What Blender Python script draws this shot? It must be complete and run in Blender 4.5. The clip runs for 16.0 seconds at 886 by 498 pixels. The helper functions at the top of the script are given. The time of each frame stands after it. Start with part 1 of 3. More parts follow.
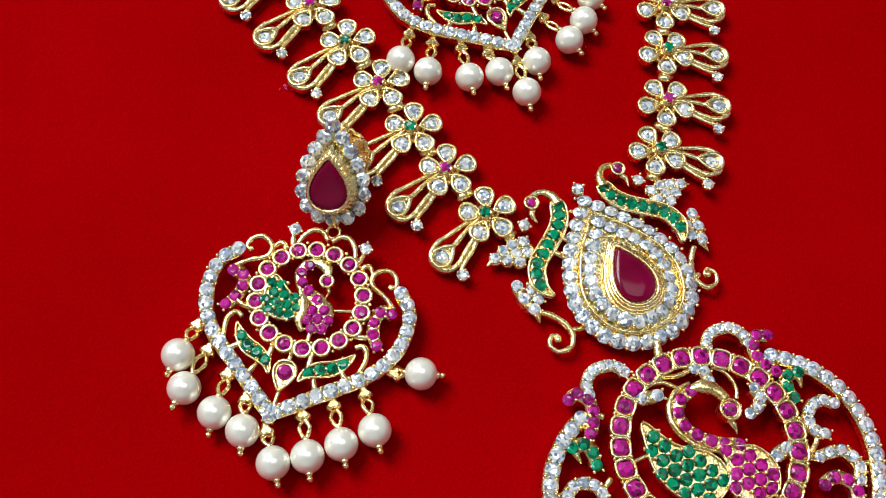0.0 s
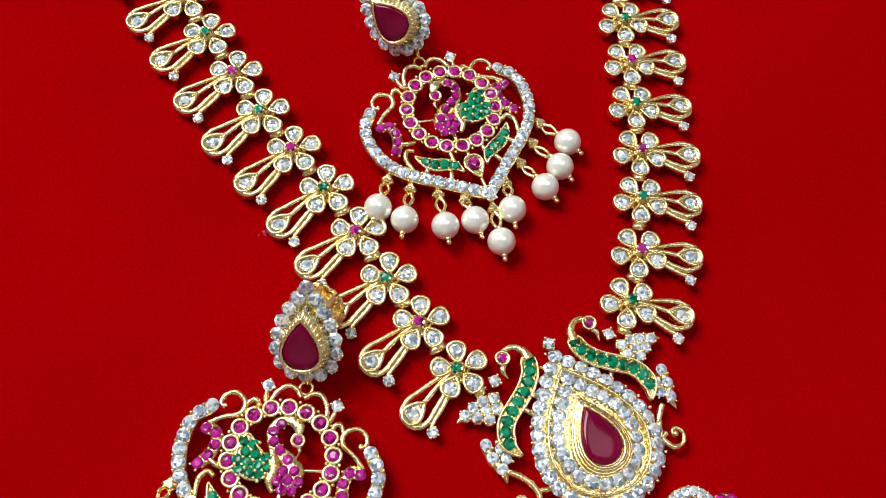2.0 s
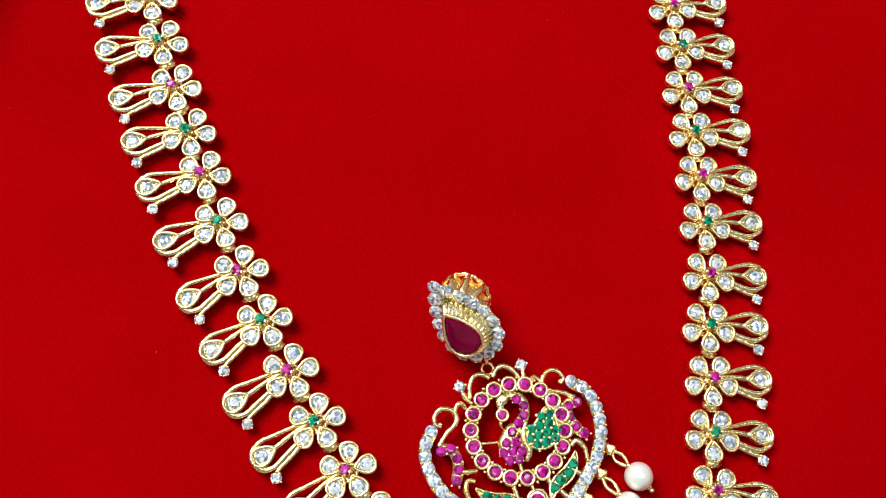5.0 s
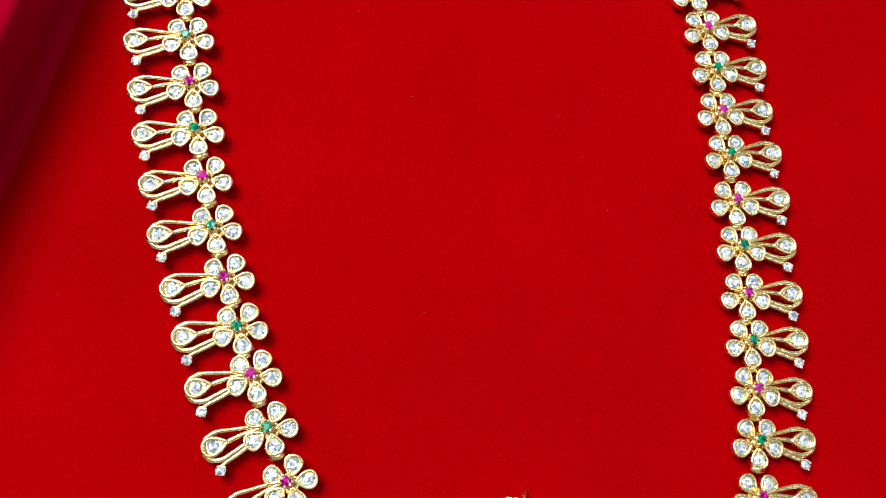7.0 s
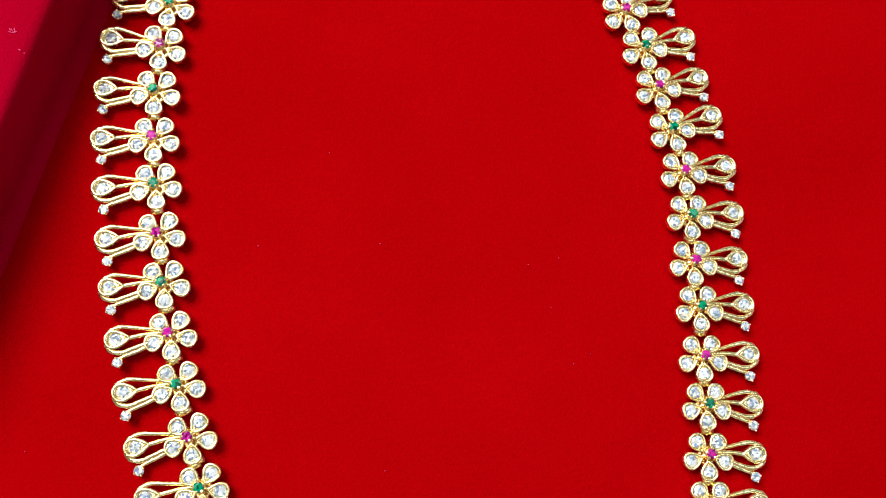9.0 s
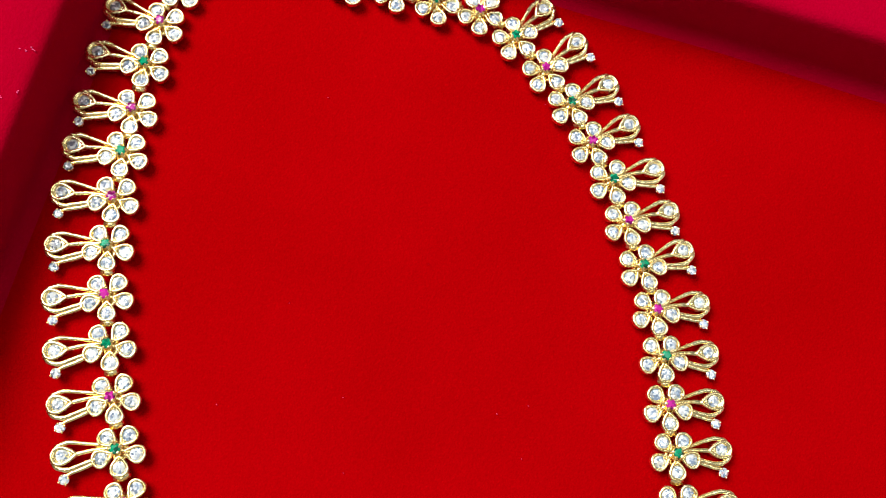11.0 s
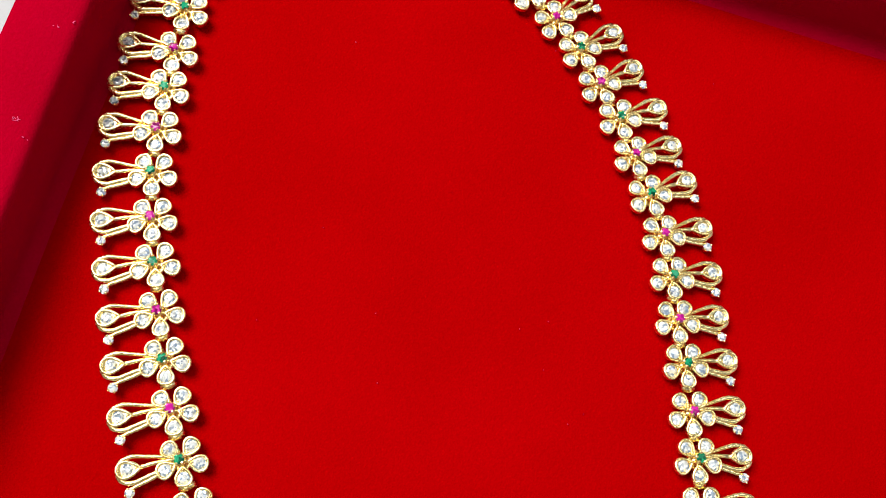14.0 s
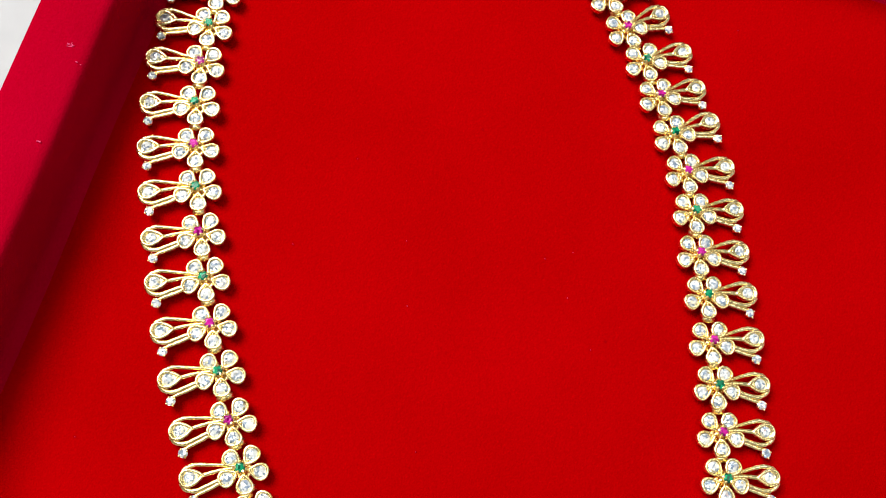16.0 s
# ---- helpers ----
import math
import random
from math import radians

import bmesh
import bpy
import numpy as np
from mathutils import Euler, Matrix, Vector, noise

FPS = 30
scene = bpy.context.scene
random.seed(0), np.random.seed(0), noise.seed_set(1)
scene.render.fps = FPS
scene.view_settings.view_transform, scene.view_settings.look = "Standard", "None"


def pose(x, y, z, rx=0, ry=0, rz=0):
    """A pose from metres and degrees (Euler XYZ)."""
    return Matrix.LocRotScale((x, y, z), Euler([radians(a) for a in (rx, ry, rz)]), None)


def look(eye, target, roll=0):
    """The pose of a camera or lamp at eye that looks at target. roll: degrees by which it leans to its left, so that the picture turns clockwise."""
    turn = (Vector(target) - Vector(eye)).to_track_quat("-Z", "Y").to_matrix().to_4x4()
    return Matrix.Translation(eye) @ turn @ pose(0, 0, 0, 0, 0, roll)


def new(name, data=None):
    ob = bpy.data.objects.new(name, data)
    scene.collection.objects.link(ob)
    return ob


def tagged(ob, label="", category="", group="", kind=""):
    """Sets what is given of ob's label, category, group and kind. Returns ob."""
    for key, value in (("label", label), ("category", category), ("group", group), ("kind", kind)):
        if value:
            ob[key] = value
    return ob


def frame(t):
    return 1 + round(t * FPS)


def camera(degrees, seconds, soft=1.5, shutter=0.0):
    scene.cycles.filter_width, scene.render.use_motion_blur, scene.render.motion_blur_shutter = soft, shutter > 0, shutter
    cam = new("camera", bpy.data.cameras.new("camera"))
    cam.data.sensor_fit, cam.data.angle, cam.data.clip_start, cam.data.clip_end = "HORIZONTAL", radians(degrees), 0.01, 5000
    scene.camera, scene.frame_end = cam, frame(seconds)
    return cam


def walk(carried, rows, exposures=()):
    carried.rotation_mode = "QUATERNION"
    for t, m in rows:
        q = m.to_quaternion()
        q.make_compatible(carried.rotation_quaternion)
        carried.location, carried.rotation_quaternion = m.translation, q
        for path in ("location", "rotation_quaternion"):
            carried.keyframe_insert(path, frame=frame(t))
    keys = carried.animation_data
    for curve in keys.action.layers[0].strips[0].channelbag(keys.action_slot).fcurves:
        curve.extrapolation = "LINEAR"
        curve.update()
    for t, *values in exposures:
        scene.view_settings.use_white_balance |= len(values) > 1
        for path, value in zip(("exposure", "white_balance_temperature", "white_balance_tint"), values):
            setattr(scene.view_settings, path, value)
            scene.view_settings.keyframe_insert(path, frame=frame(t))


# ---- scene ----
EXPOSURES = [(0.0, -0.5, 6350, 10), (1.5, -0.47, 6350, 10), (3.5, -0.37, 6300, 10), (5.0, -0.22, 6250, 10), (7.5, -0.09, 6250, 10), (10.2, -0.05, 6300, 10), (12.5, -0.02, 6850, 10), (16.0, 0.03, 6900, 10)]
cam = camera(50.25, 16.0, soft=0.85)
walk(cam, [
    (0, pose(0.00000, -0.00000, 0.15915, 22.906, -4.129, 0.006)),
    (0.5, pose(-0.00862, 0.00483, 0.13941, 23.007, -4.384, 0.019)),
    (1, pose(-0.01589, 0.00731, 0.13790, 22.407, -4.809, 0.008)),
    (1.5, pose(0.00434, 0.01328, 0.15768, 22.327, -3.691, 0.531)),
    (2, pose(0.00542, 0.02351, 0.17273, 23.504, -4.033, 1.022)),
    (2.5, pose(0.00135, 0.03577, 0.17802, 22.826, -3.873, 2.160)),
    (3, pose(-0.00305, 0.04851, 0.18138, 22.274, -4.229, 3.284)),
    (3.5, pose(-0.00595, 0.06620, 0.18796, 20.725, -4.544, 4.080)),
    (4, pose(-0.00482, 0.08191, 0.18307, 19.994, -4.558, 4.496)),
    (4.5, pose(-0.00969, 0.09247, 0.18425, 18.745, -5.032, 4.982)),
    (5, pose(-0.01252, 0.10381, 0.18781, 17.765, -5.409, 5.776)),
    (5.2, pose(-0.01474, 0.10966, 0.18811, 17.318, -5.719, 5.996)),
    (7.3, pose(-0.03237, 0.15824, 0.19800, 14.349, -6.420, 8.875)),
    (7.5, pose(-0.03050, 0.16303, 0.19721, 13.693, -6.153, 9.100)),
    (8, pose(-0.02676, 0.17960, 0.20468, 12.692, -5.550, 9.517)),
    (8.5, pose(-0.02544, 0.19091, 0.20481, 11.967, -5.097, 9.857)),
    (9, pose(-0.02698, 0.20023, 0.20947, 11.066, -5.059, 10.089)),
    (9.5, pose(-0.02990, 0.21689, 0.20971, 11.093, -4.929, 9.930)),
    (10, pose(-0.02119, 0.22636, 0.21153, 11.467, -4.476, 9.345)),
    (10.2, pose(-0.02127, 0.23170, 0.20983, 11.394, -4.481, 9.196)),
    (12.3, pose(-0.02681, 0.23054, 0.20954, 14.915, -5.094, 7.792)),
    (12.5, pose(-0.02703, 0.22322, 0.21420, 15.190, -5.260, 7.625)),
    (13, pose(-0.03127, 0.20458, 0.22032, 14.820, -5.213, 7.636)),
    (13.5, pose(-0.03343, 0.19909, 0.21658, 14.589, -5.766, 7.857)),
    (14, pose(-0.03374, 0.19737, 0.21559, 15.506, -6.733, 7.744)),
    (14.5, pose(-0.03113, 0.20199, 0.21050, 16.025, -7.183, 7.817)),
    (15, pose(-0.03598, 0.19802, 0.21398, 16.426, -7.263, 7.984)),
    (15.5, pose(-0.03266, 0.19216, 0.21672, 16.305, -6.337, 8.571)),
    (16, pose(-0.03115, 0.17750, 0.21896, 15.796, -5.254, 9.064)),
], exposures=EXPOSURES)

# ---- world and lights ----
world = bpy.data.worlds.new("world")
scene.world = world
world.use_nodes = True
world.node_tree.nodes["Background"].inputs["Color"].default_value = (0.92, 0.96, 1.0, 1)
world.node_tree.nodes["Background"].inputs["Strength"].default_value = 0.1


def area_lamp(name, eye, target, sx, sy, watts, colour):
    data = bpy.data.lights.new(name, "AREA")
    data.shape, data.size, data.size_y, data.energy, data.color = "RECTANGLE", sx, sy, watts, colour
    ob = new(name, data)
    ob.matrix_world = look(eye, target)
    return tagged(ob, "unseen soft area light over the tray", "light", kind="structure")


area_lamp("window_light", (-1.06, 0.86, 1.78), (-0.02, 0.2, 0), 1.05, 1.05, 84, (0.97, 0.98, 1.0))
# added fill from overhead, no real fitting: brightens gold tops and the right side
area_lamp("overhead_fill", (0.34, 0.25, 2.35), (0.34, 0.251, 0), 1.4, 1.0, 13, (0.95, 0.98, 1.0))


# ---- materials ----
def material(name, colour, rough, metal=0.0, spec=0.5, coat=0.0, coat_rough=0.06):
    m = bpy.data.materials.new(name)
    m.use_nodes = True
    b = m.node_tree.nodes["Principled BSDF"]
    b.inputs["Base Color"].default_value = (*colour, 1)
    b.inputs["Roughness"].default_value = rough
    b.inputs["Metallic"].default_value = metal
    b.inputs["Specular IOR Level"].default_value = spec
    b.inputs["Coat Weight"].default_value = coat
    b.inputs["Coat Roughness"].default_value = coat_rough
    return m


def node(m, kind, **values):
    n = m.node_tree.nodes.new(kind)
    for key, v in values.items():
        n.inputs[key.replace("_", " ")].default_value = v
    return n


def wire(m, a, b):
    m.node_tree.links.new(a, b)


def bsdf(m):
    return m.node_tree.nodes["Principled BSDF"]


def noise_of(m, scale, detail=3.0, vector=None):
    n = node(m, "ShaderNodeTexNoise", Scale=scale, Detail=detail)
    if vector is None:
        vector = node(m, "ShaderNodeTexCoord").outputs["Object"]
    wire(m, vector, n.inputs["Vector"])
    return n.outputs["Fac"]


def ramp(m, fac, stops):
    n = m.node_tree.nodes.new("ShaderNodeValToRGB")
    while len(n.color_ramp.elements) < len(stops):
        n.color_ramp.elements.new(0.5)
    for e, (at, c) in zip(n.color_ramp.elements, stops):
        e.position, e.color = at, (*c, 1)
    wire(m, fac, n.inputs["Fac"])
    return n.outputs["Color"]


def bump(m, fac, strength, distance, under=None):
    n = node(m, "ShaderNodeBump", Strength=strength, Distance=distance)
    wire(m, fac, n.inputs["Height"])
    if under is not None:
        wire(m, under, n.inputs["Normal"])
    wire(m, n.outputs["Normal"], bsdf(m).inputs["Normal"])
    return n.outputs["Normal"]


def velvet_material(name, low, high, pile):
    """Short-pile velvet: a fine nap, faint brushed patches, and a soft sheen at the edges."""
    m = material(name, high, 1.0, spec=0.0)
    wide, fine = noise_of(m, 20.0, 4.0), noise_of(m, 1900.0, 2.0)
    mix = node(m, "ShaderNodeMath")
    mix.operation = "MULTIPLY_ADD"
    mix.inputs[1].default_value = 0.5
    wire(m, fine, mix.inputs[0])
    wire(m, wide, mix.inputs[2])
    wire(m, ramp(m, mix.outputs[0], [(0.45, low), (1.05, high)]), bsdf(m).inputs["Base Color"])
    bsdf(m).inputs["Sheen Weight"].default_value = 0.15
    bsdf(m).inputs["Sheen Roughness"].default_value = 0.35
    bsdf(m).inputs["Sheen Tint"].default_value = (1.0, 0.0, pile, 1)
    bump(m, fine, 0.5, 0.0003, bump(m, noise_of(m, 70.0, 3.0), 0.06, 0.002))
    return m


def gold_material():
    m = material("polished_gold", (0.9, 0.6, 0.2), 0.3, metal=1.0)
    wide, fine = noise_of(m, 260.0, 3.0), noise_of(m, 2400.0, 2.0)
    wire(m, ramp(m, wide, [(0.35, (1.0, 0.74, 0.27)), (0.65, (1.0, 0.87, 0.48))]), bsdf(m).inputs["Base Color"])
    wire(m, ramp(m, fine, [(0.3, (0.14,) * 3), (0.75, (0.36,) * 3)]), bsdf(m).inputs["Roughness"])
    bump(m, fine, 0.45, 0.00015, bump(m, noise_of(m, 850.0, 2.0), 0.34, 0.0003))
    return m


def gem_material(name, colour, dark, metal, cells, tilt, gloss):
    """A cut stone: each small facet tilts its own way; its sparkle is painted in as dark and bright cells."""
    m = material(name, colour, 0.07, metal=metal, spec=gloss, coat=gloss * 0.5)
    coord = node(m, "ShaderNodeTexCoord").outputs["Object"]
    info = m.node_tree.nodes.new("ShaderNodeObjectInfo")
    shift = node(m, "ShaderNodeVectorMath")
    wire(m, coord, shift.inputs[0])
    wire(m, info.outputs["Random"], shift.inputs[1])
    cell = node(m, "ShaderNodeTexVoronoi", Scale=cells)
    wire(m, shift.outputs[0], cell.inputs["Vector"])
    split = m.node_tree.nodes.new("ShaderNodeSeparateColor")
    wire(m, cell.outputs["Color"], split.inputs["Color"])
    # facet glints and dark reflections put into the base colour, cell by cell
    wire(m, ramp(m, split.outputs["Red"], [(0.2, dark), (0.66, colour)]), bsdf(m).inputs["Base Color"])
    away = node(m, "ShaderNodeVectorMath")
    away.operation = "MULTIPLY_ADD"
    wire(m, cell.outputs["Color"], away.inputs[0])
    away.inputs[1].default_value = (tilt,) * 3
    geometry = m.node_tree.nodes.new("ShaderNodeNewGeometry")
    base = node(m, "ShaderNodeVectorMath")
    base.inputs[1].default_value = (-tilt / 2,) * 3
    wire(m, geometry.outputs["Normal"], base.inputs[0])
    wire(m, base.outputs[0], away.inputs[2])
    norm = node(m, "ShaderNodeVectorMath")
    norm.operation = "NORMALIZE"
    wire(m, away.outputs[0], norm.inputs[0])
    wire(m, norm.outputs[0], bsdf(m).inputs["Normal"])
    return m


VELVET = velvet_material("red_velvet", (0.25, 0.0, 0.0005), (0.31, 0.0, 0.0012), 0.04)
WALL_VELVET = velvet_material("crimson_velvet", (0.265, 0.0, 0.008), (0.325, 0.0, 0.015), 0.05)
GOLD = gold_material()
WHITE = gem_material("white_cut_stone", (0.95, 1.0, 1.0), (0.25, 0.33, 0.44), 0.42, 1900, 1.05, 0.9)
RED = gem_material("red_cut_stone", (0.45, 0.01, 0.24), (0.13, 0.0, 0.06), 0.0, 1200, 0.6, 0.3)
GREEN = gem_material("green_cut_stone", (0.0, 0.25, 0.11), (0.0, 0.055, 0.026), 0.0, 1200, 0.6, 0.3)
RUBY = material("deep_red_glass_stone", (0.16, 0.0, 0.022), 0.12, spec=0.26)
wire(RUBY, ramp(RUBY, noise_of(RUBY, 120.0), [(0.3, (0.11, 0.0, 0.014)), (0.7, (0.18, 0.0, 0.03))]), bsdf(RUBY).inputs["Base Color"])
PEARL = material("cream_pearl", (0.8, 0.76, 0.65), 0.24, metal=0.42, spec=0.8, coat=1.0, coat_rough=0.2)
wire(PEARL, ramp(PEARL, noise_of(PEARL, 250.0), [(0.3, (0.94, 0.93, 0.78)), (0.7, (0.98, 0.97, 0.88))]), bsdf(PEARL).inputs["Base Color"])
bump(PEARL, noise_of(PEARL, 700.0), 0.05, 0.0002)
TABLE = material("white_laminate", (0.36, 0.38, 0.39), 0.6, spec=0.15)
wire(TABLE, ramp(TABLE, noise_of(TABLE, 60.0, 5.0), [(0.3, (0.33, 0.35, 0.365)), (0.7, (0.38, 0.4, 0.41))]), bsdf(TABLE).inputs["Base Color"])
PLASTER = material("grey_plaster", (0.5, 0.5, 0.49), 0.9)
wire(PLASTER, ramp(PLASTER, noise_of(PLASTER, 3.0, 5.0), [(0.3, (0.36, 0.36, 0.35)), (0.7, (0.43, 0.43, 0.42))]), bsdf(PLASTER).inputs["Base Color"])
LINT = material("pink_lint", (0.7, 0.07, 0.2), 0.9)

MM = 0.001


# ---- mesh building, in millimetres ----
class Shape:
    def __init__(self):
        self.v, self.f, self.smooth = [], [], []

    def face(self, f, smooth=False):
        self.f.append(f)
        self.smooth.append(smooth)

    def ring(self, points):
        n = len(self.v)
        self.v.extend(tuple(p) for p in points)
        return list(range(n, n + len(points)))

    def bridge(self, a, b, smooth=True):
        for k in range(len(a)):
            j = (k + 1) % len(a)
            self.face((a[k], a[j], b[j], b[k]), smooth)

    def mesh(self, name, mat):
        me = bpy.data.meshes.new(name)
        me.from_pydata([(x * MM, y * MM, z * MM) for x, y, z in self.v], [], self.f)
        me.polygons.foreach_set("use_smooth", self.smooth)
        me.materials.append(mat)
        me.update()
        return me


def spline(points, per=6, closed=False):
    """A smooth curve through a few points."""
    p = [Vector(q).to_3d() for q in points]
    n, out = len(p), []
    for k in range(n if closed else n - 1):
        a, b = p[(k - 1) % n] if closed or k else p[0], p[k]
        c, d = p[(k + 1) % n], p[(k + 2) % n] if closed or k + 2 < n else p[-1]
        for s in range(per):
            t = s / per
            out.append(0.5 * (2 * b + (c - a) * t + (2 * a - 5 * b + 4 * c - d) * t * t + (3 * b - a - 3 * c + d) * t ** 3))
    return out if closed else out + [p[-1]]


def evenly(curve, count):
    """That many places at even steps along a curve, both ends included."""
    steps = [0.0]
    for a, b in zip(curve, curve[1:]):
        steps.append(steps[-1] + (b - a).length)
    out = []
    for k in range(count):
        want = steps[-1] * k / max(count - 1, 1)
        i = max(1, next((j for j, s in enumerate(steps) if s >= want - 1e-9), len(steps) - 1))
        u = (want - steps[i - 1]) / max(steps[i] - steps[i - 1], 1e-9)
        out.append(curve[i - 1].lerp(curve[i], u))
    return out


def drop_outline(cx, cy, angle, length, width, z=0.0, count=20):
    """A teardrop whose point looks along angle."""
    c, s, out = math.cos(radians(angle)), math.sin(radians(angle)), []
    for k in range(count):
        t = 2 * math.pi * k / count
        x, y = length / 2 * math.cos(t), width * 0.65 * math.sin(t) * math.sin(t / 2)
        out.append(Vector((cx + c * x - s * y, cy + s * x + c * y, z)))
    return out


def tube(s, curve, wide, high=None, sides=6, closed=False, taper=None):
    """A rod along a curve; wide and high are its half sizes, taper scales them from start to end."""
    high, rings, n = high or wide, [], len(curve)
    for k, p in enumerate(curve):
        a = curve[k - 1] if k or closed else curve[0]
        b = curve[(k + 1) % n] if k < n - 1 or closed else curve[-1]
        t = (b - a).normalized()
        side = t.cross((0, 0, 1))
        side = side.normalized() if side.length > 0.15 else Vector((1, 0, 0))
        up = side.cross(t)
        w = 1.0 if taper is None else float(np.interp(k / max(n - 1, 1), np.linspace(0, 1, len(taper)), taper))
        w *= 1 + 0.15 * noise.noise((p.x * 0.9, p.y * 0.9, wide * 7))
        rings.append(s.ring([p + side * (wide * w * math.cos(2 * math.pi * (j + 0.5) / sides)) + up * (high * w * math.sin(2 * math.pi * (j + 0.5) / sides)) for j in range(sides)]))
    for a, b in zip(rings, rings[1:]):
        s.bridge(a, b)
    if closed:
        s.bridge(rings[-1], rings[0])
    else:
        s.face(tuple(reversed(rings[0])))
        s.face(tuple(rings[-1]))


def band(s, curve, half, low, high, closed=False, taper=None):
    """A strip on edge, with upright sides and a softly rounded top, along a level curve."""
    n, profiles = len(curve), []
    for k, p in enumerate(curve):
        a = curve[k - 1] if k or closed else curve[0]
        b = curve[(k + 1) % n] if k < n - 1 or closed else curve[-1]
        t = (b - a).normalized()
        side = Vector((t.y, -t.x, 0))
        w = half if taper is None else half * float(np.interp(k / max(n - 1, 1), np.linspace(0, 1, len(taper)), taper))
        w *= 1 + 0.2 * noise.noise((p.x * 0.9, p.y * 0.9, half * 7))
        lift = 0.12 * noise.noise((p.x * 1.3, p.y * 1.3, half * 3))
        profiles.append([Vector((p.x, p.y, z)) + side * u for u, z in ((w * 0.9, low), (w, high - 0.5 * half), (w * 0.72, high - 0.1 * half + lift), (0, high + 0.08 * half + lift), (-w * 0.72, high - 0.1 * half + lift), (-w, high - 0.5 * half), (-w * 0.9, low))])
    for lo, hi in ((0, 2), (1, 6), (5, 7)):
        rows = [s.ring(q[lo:hi]) for q in profiles]
        for a, b in zip(rows, rows[1:] + rows[:1] if closed else rows[1:]):
            for j in range(len(a) - 1):
                s.face((a[j], a[j + 1], b[j + 1], b[j]), True)
    if not closed:
        s.face(tuple(s.ring(profiles[0])))
        s.face(tuple(reversed(s.ring(profiles[-1]))))


def plate(s, outline, low, high, inset=0.82):
    """A thin solid with a bevelled upper edge."""
    mid = sum((Vector(p).to_3d() for p in outline), Vector()) / len(outline)
    def level(z, k):
        return s.ring([(mid.x + (p[0] - mid.x) * k, mid.y + (p[1] - mid.y) * k, z) for p in outline])
    a, b, c = level(low, 0.94), level(low * 0.3 + high * 0.7, 1.0), level(high, inset)
    s.bridge(a, b)
    s.bridge(b, c)
    s.face(tuple(reversed(a)))
    s.face(tuple(c))


def ball(s, p, r, segs=8, rows=5, squash=1.0):
    x, y, z = p
    rings = [s.ring([(x + r * math.sin(math.pi * i / rows) * math.cos(2 * math.pi * k / segs), y + r * math.sin(math.pi * i / rows) * math.sin(2 * math.pi * k / segs), z - squash * r * math.cos(math.pi * i / rows)) for k in range(segs)]) for i in range(1, rows)]
    for a, b in zip(rings, rings[1:]):
        s.bridge(a, b)
    low, top = s.ring([(x, y, z - squash * r)])[0], s.ring([(x, y, z + squash * r)])[0]
    for k in range(segs):
        j = (k + 1) % segs
        s.face((low, rings[0][j], rings[0][k]), True)
        s.face((top, rings[-1][k], rings[-1][j]), True)


def bead(s, x, y, z, r=0.3):
    ball(s, (x, y, z), r, 5, 4)


def circle(cx, cy, z, r, count=14):
    return [Vector((cx + r * math.cos(2 * math.pi * k / count), cy + r * math.sin(2 * math.pi * k / count), z)) for k in range(count)]


GEMS = {}


def gem(mat, size):
    """A round brilliant of that diameter, its girdle at z = 0."""
    key = (mat.name, size)
    if key not in GEMS:
        s, r = Shape(), size / 2
        top = s.ring([(0.6 * r * math.cos(math.pi * k / 4), 0.6 * r * math.sin(math.pi * k / 4), 0.24 * r) for k in range(8)])
        rim = s.ring([(r * math.cos(math.pi * k / 8), r * math.sin(math.pi * k / 8), 0) for k in range(16)])
        foot = s.ring([(0.5 * r * math.cos(math.pi * k / 4), 0.5 * r * math.sin(math.pi * k / 4), -0.5 * r) for k in range(8)])
        s.face(tuple(top))
        s.face(tuple(reversed(foot)))
        for k in range(8):
            j = (k + 1) % 8
            s.face((top[k], rim[2 * k + 1], top[j]))
            s.face((top[k], rim[2 * k], rim[2 * k + 1]))
            s.face((top[j], rim[2 * k + 1], rim[2 * j]))
            s.face((foot[k], foot[j], rim[2 * j], rim[2 * k + 1], rim[2 * k]))
        GEMS[key] = s.mesh("cut_stone", mat)
    return GEMS[key]


GEM_NAMES = {WHITE.name: "white_stone", RED.name: "red_stone", GREEN.name: "green_stone"}


def under(parent, name, me, place=None, label=""):
    """Link a mesh as a part of its thing."""
    ob = new(name, me)
    ob.parent = parent
    if place is not None:
        ob.matrix_basis = place
    return tagged(ob, label)


def set_gem(parent, mat, size, x, y, z, tilt=(0, 0)):
    m = pose(x * MM, y * MM, z * MM, tilt[0] + random.uniform(-7, 7), tilt[1] + random.uniform(-7, 7)) @ pose(0, 0, 0, 0, 0, random.uniform(0, 45))
    return under(parent, GEM_NAMES[mat.name], gem(mat, size), m)


def prongs(s, x, y, z, r, count=4, turn=45.0, size=0.28):
    for k in range(count):
        a = radians(turn + 360 * k / count)
        bead(s, x + r * math.cos(a), y + r * math.sin(a), z, size)


def gem_row(parent_gems, s, curve, count, mat, size, z, strip=0.64, rim=0.28):
    """Stones in a row on a gold strip, gripped by small beads on both sides."""
    places = evenly(curve, count)
    tube(s, [Vector((p.x, p.y, z - 0.75)) for p in curve], size * strip, 0.7, 6)
    band(s, curve, size * 0.42, 0.0, z - 0.7)
    for k, p in enumerate(places):
        parent_gems.append((mat, size, p.x, p.y, z))
        a, b = places[max(k - 1, 0)], places[min(k + 1, count - 1)]
        t = (b - a).normalized()
        for side in (-1, 1):
            q = p + t * (size * 0.5) + Vector((-t.y, t.x, 0)) * (side * size * 0.37)
            bead(s, q.x, q.y, z + 0.05, rim * random.uniform(1.0, 1.35))


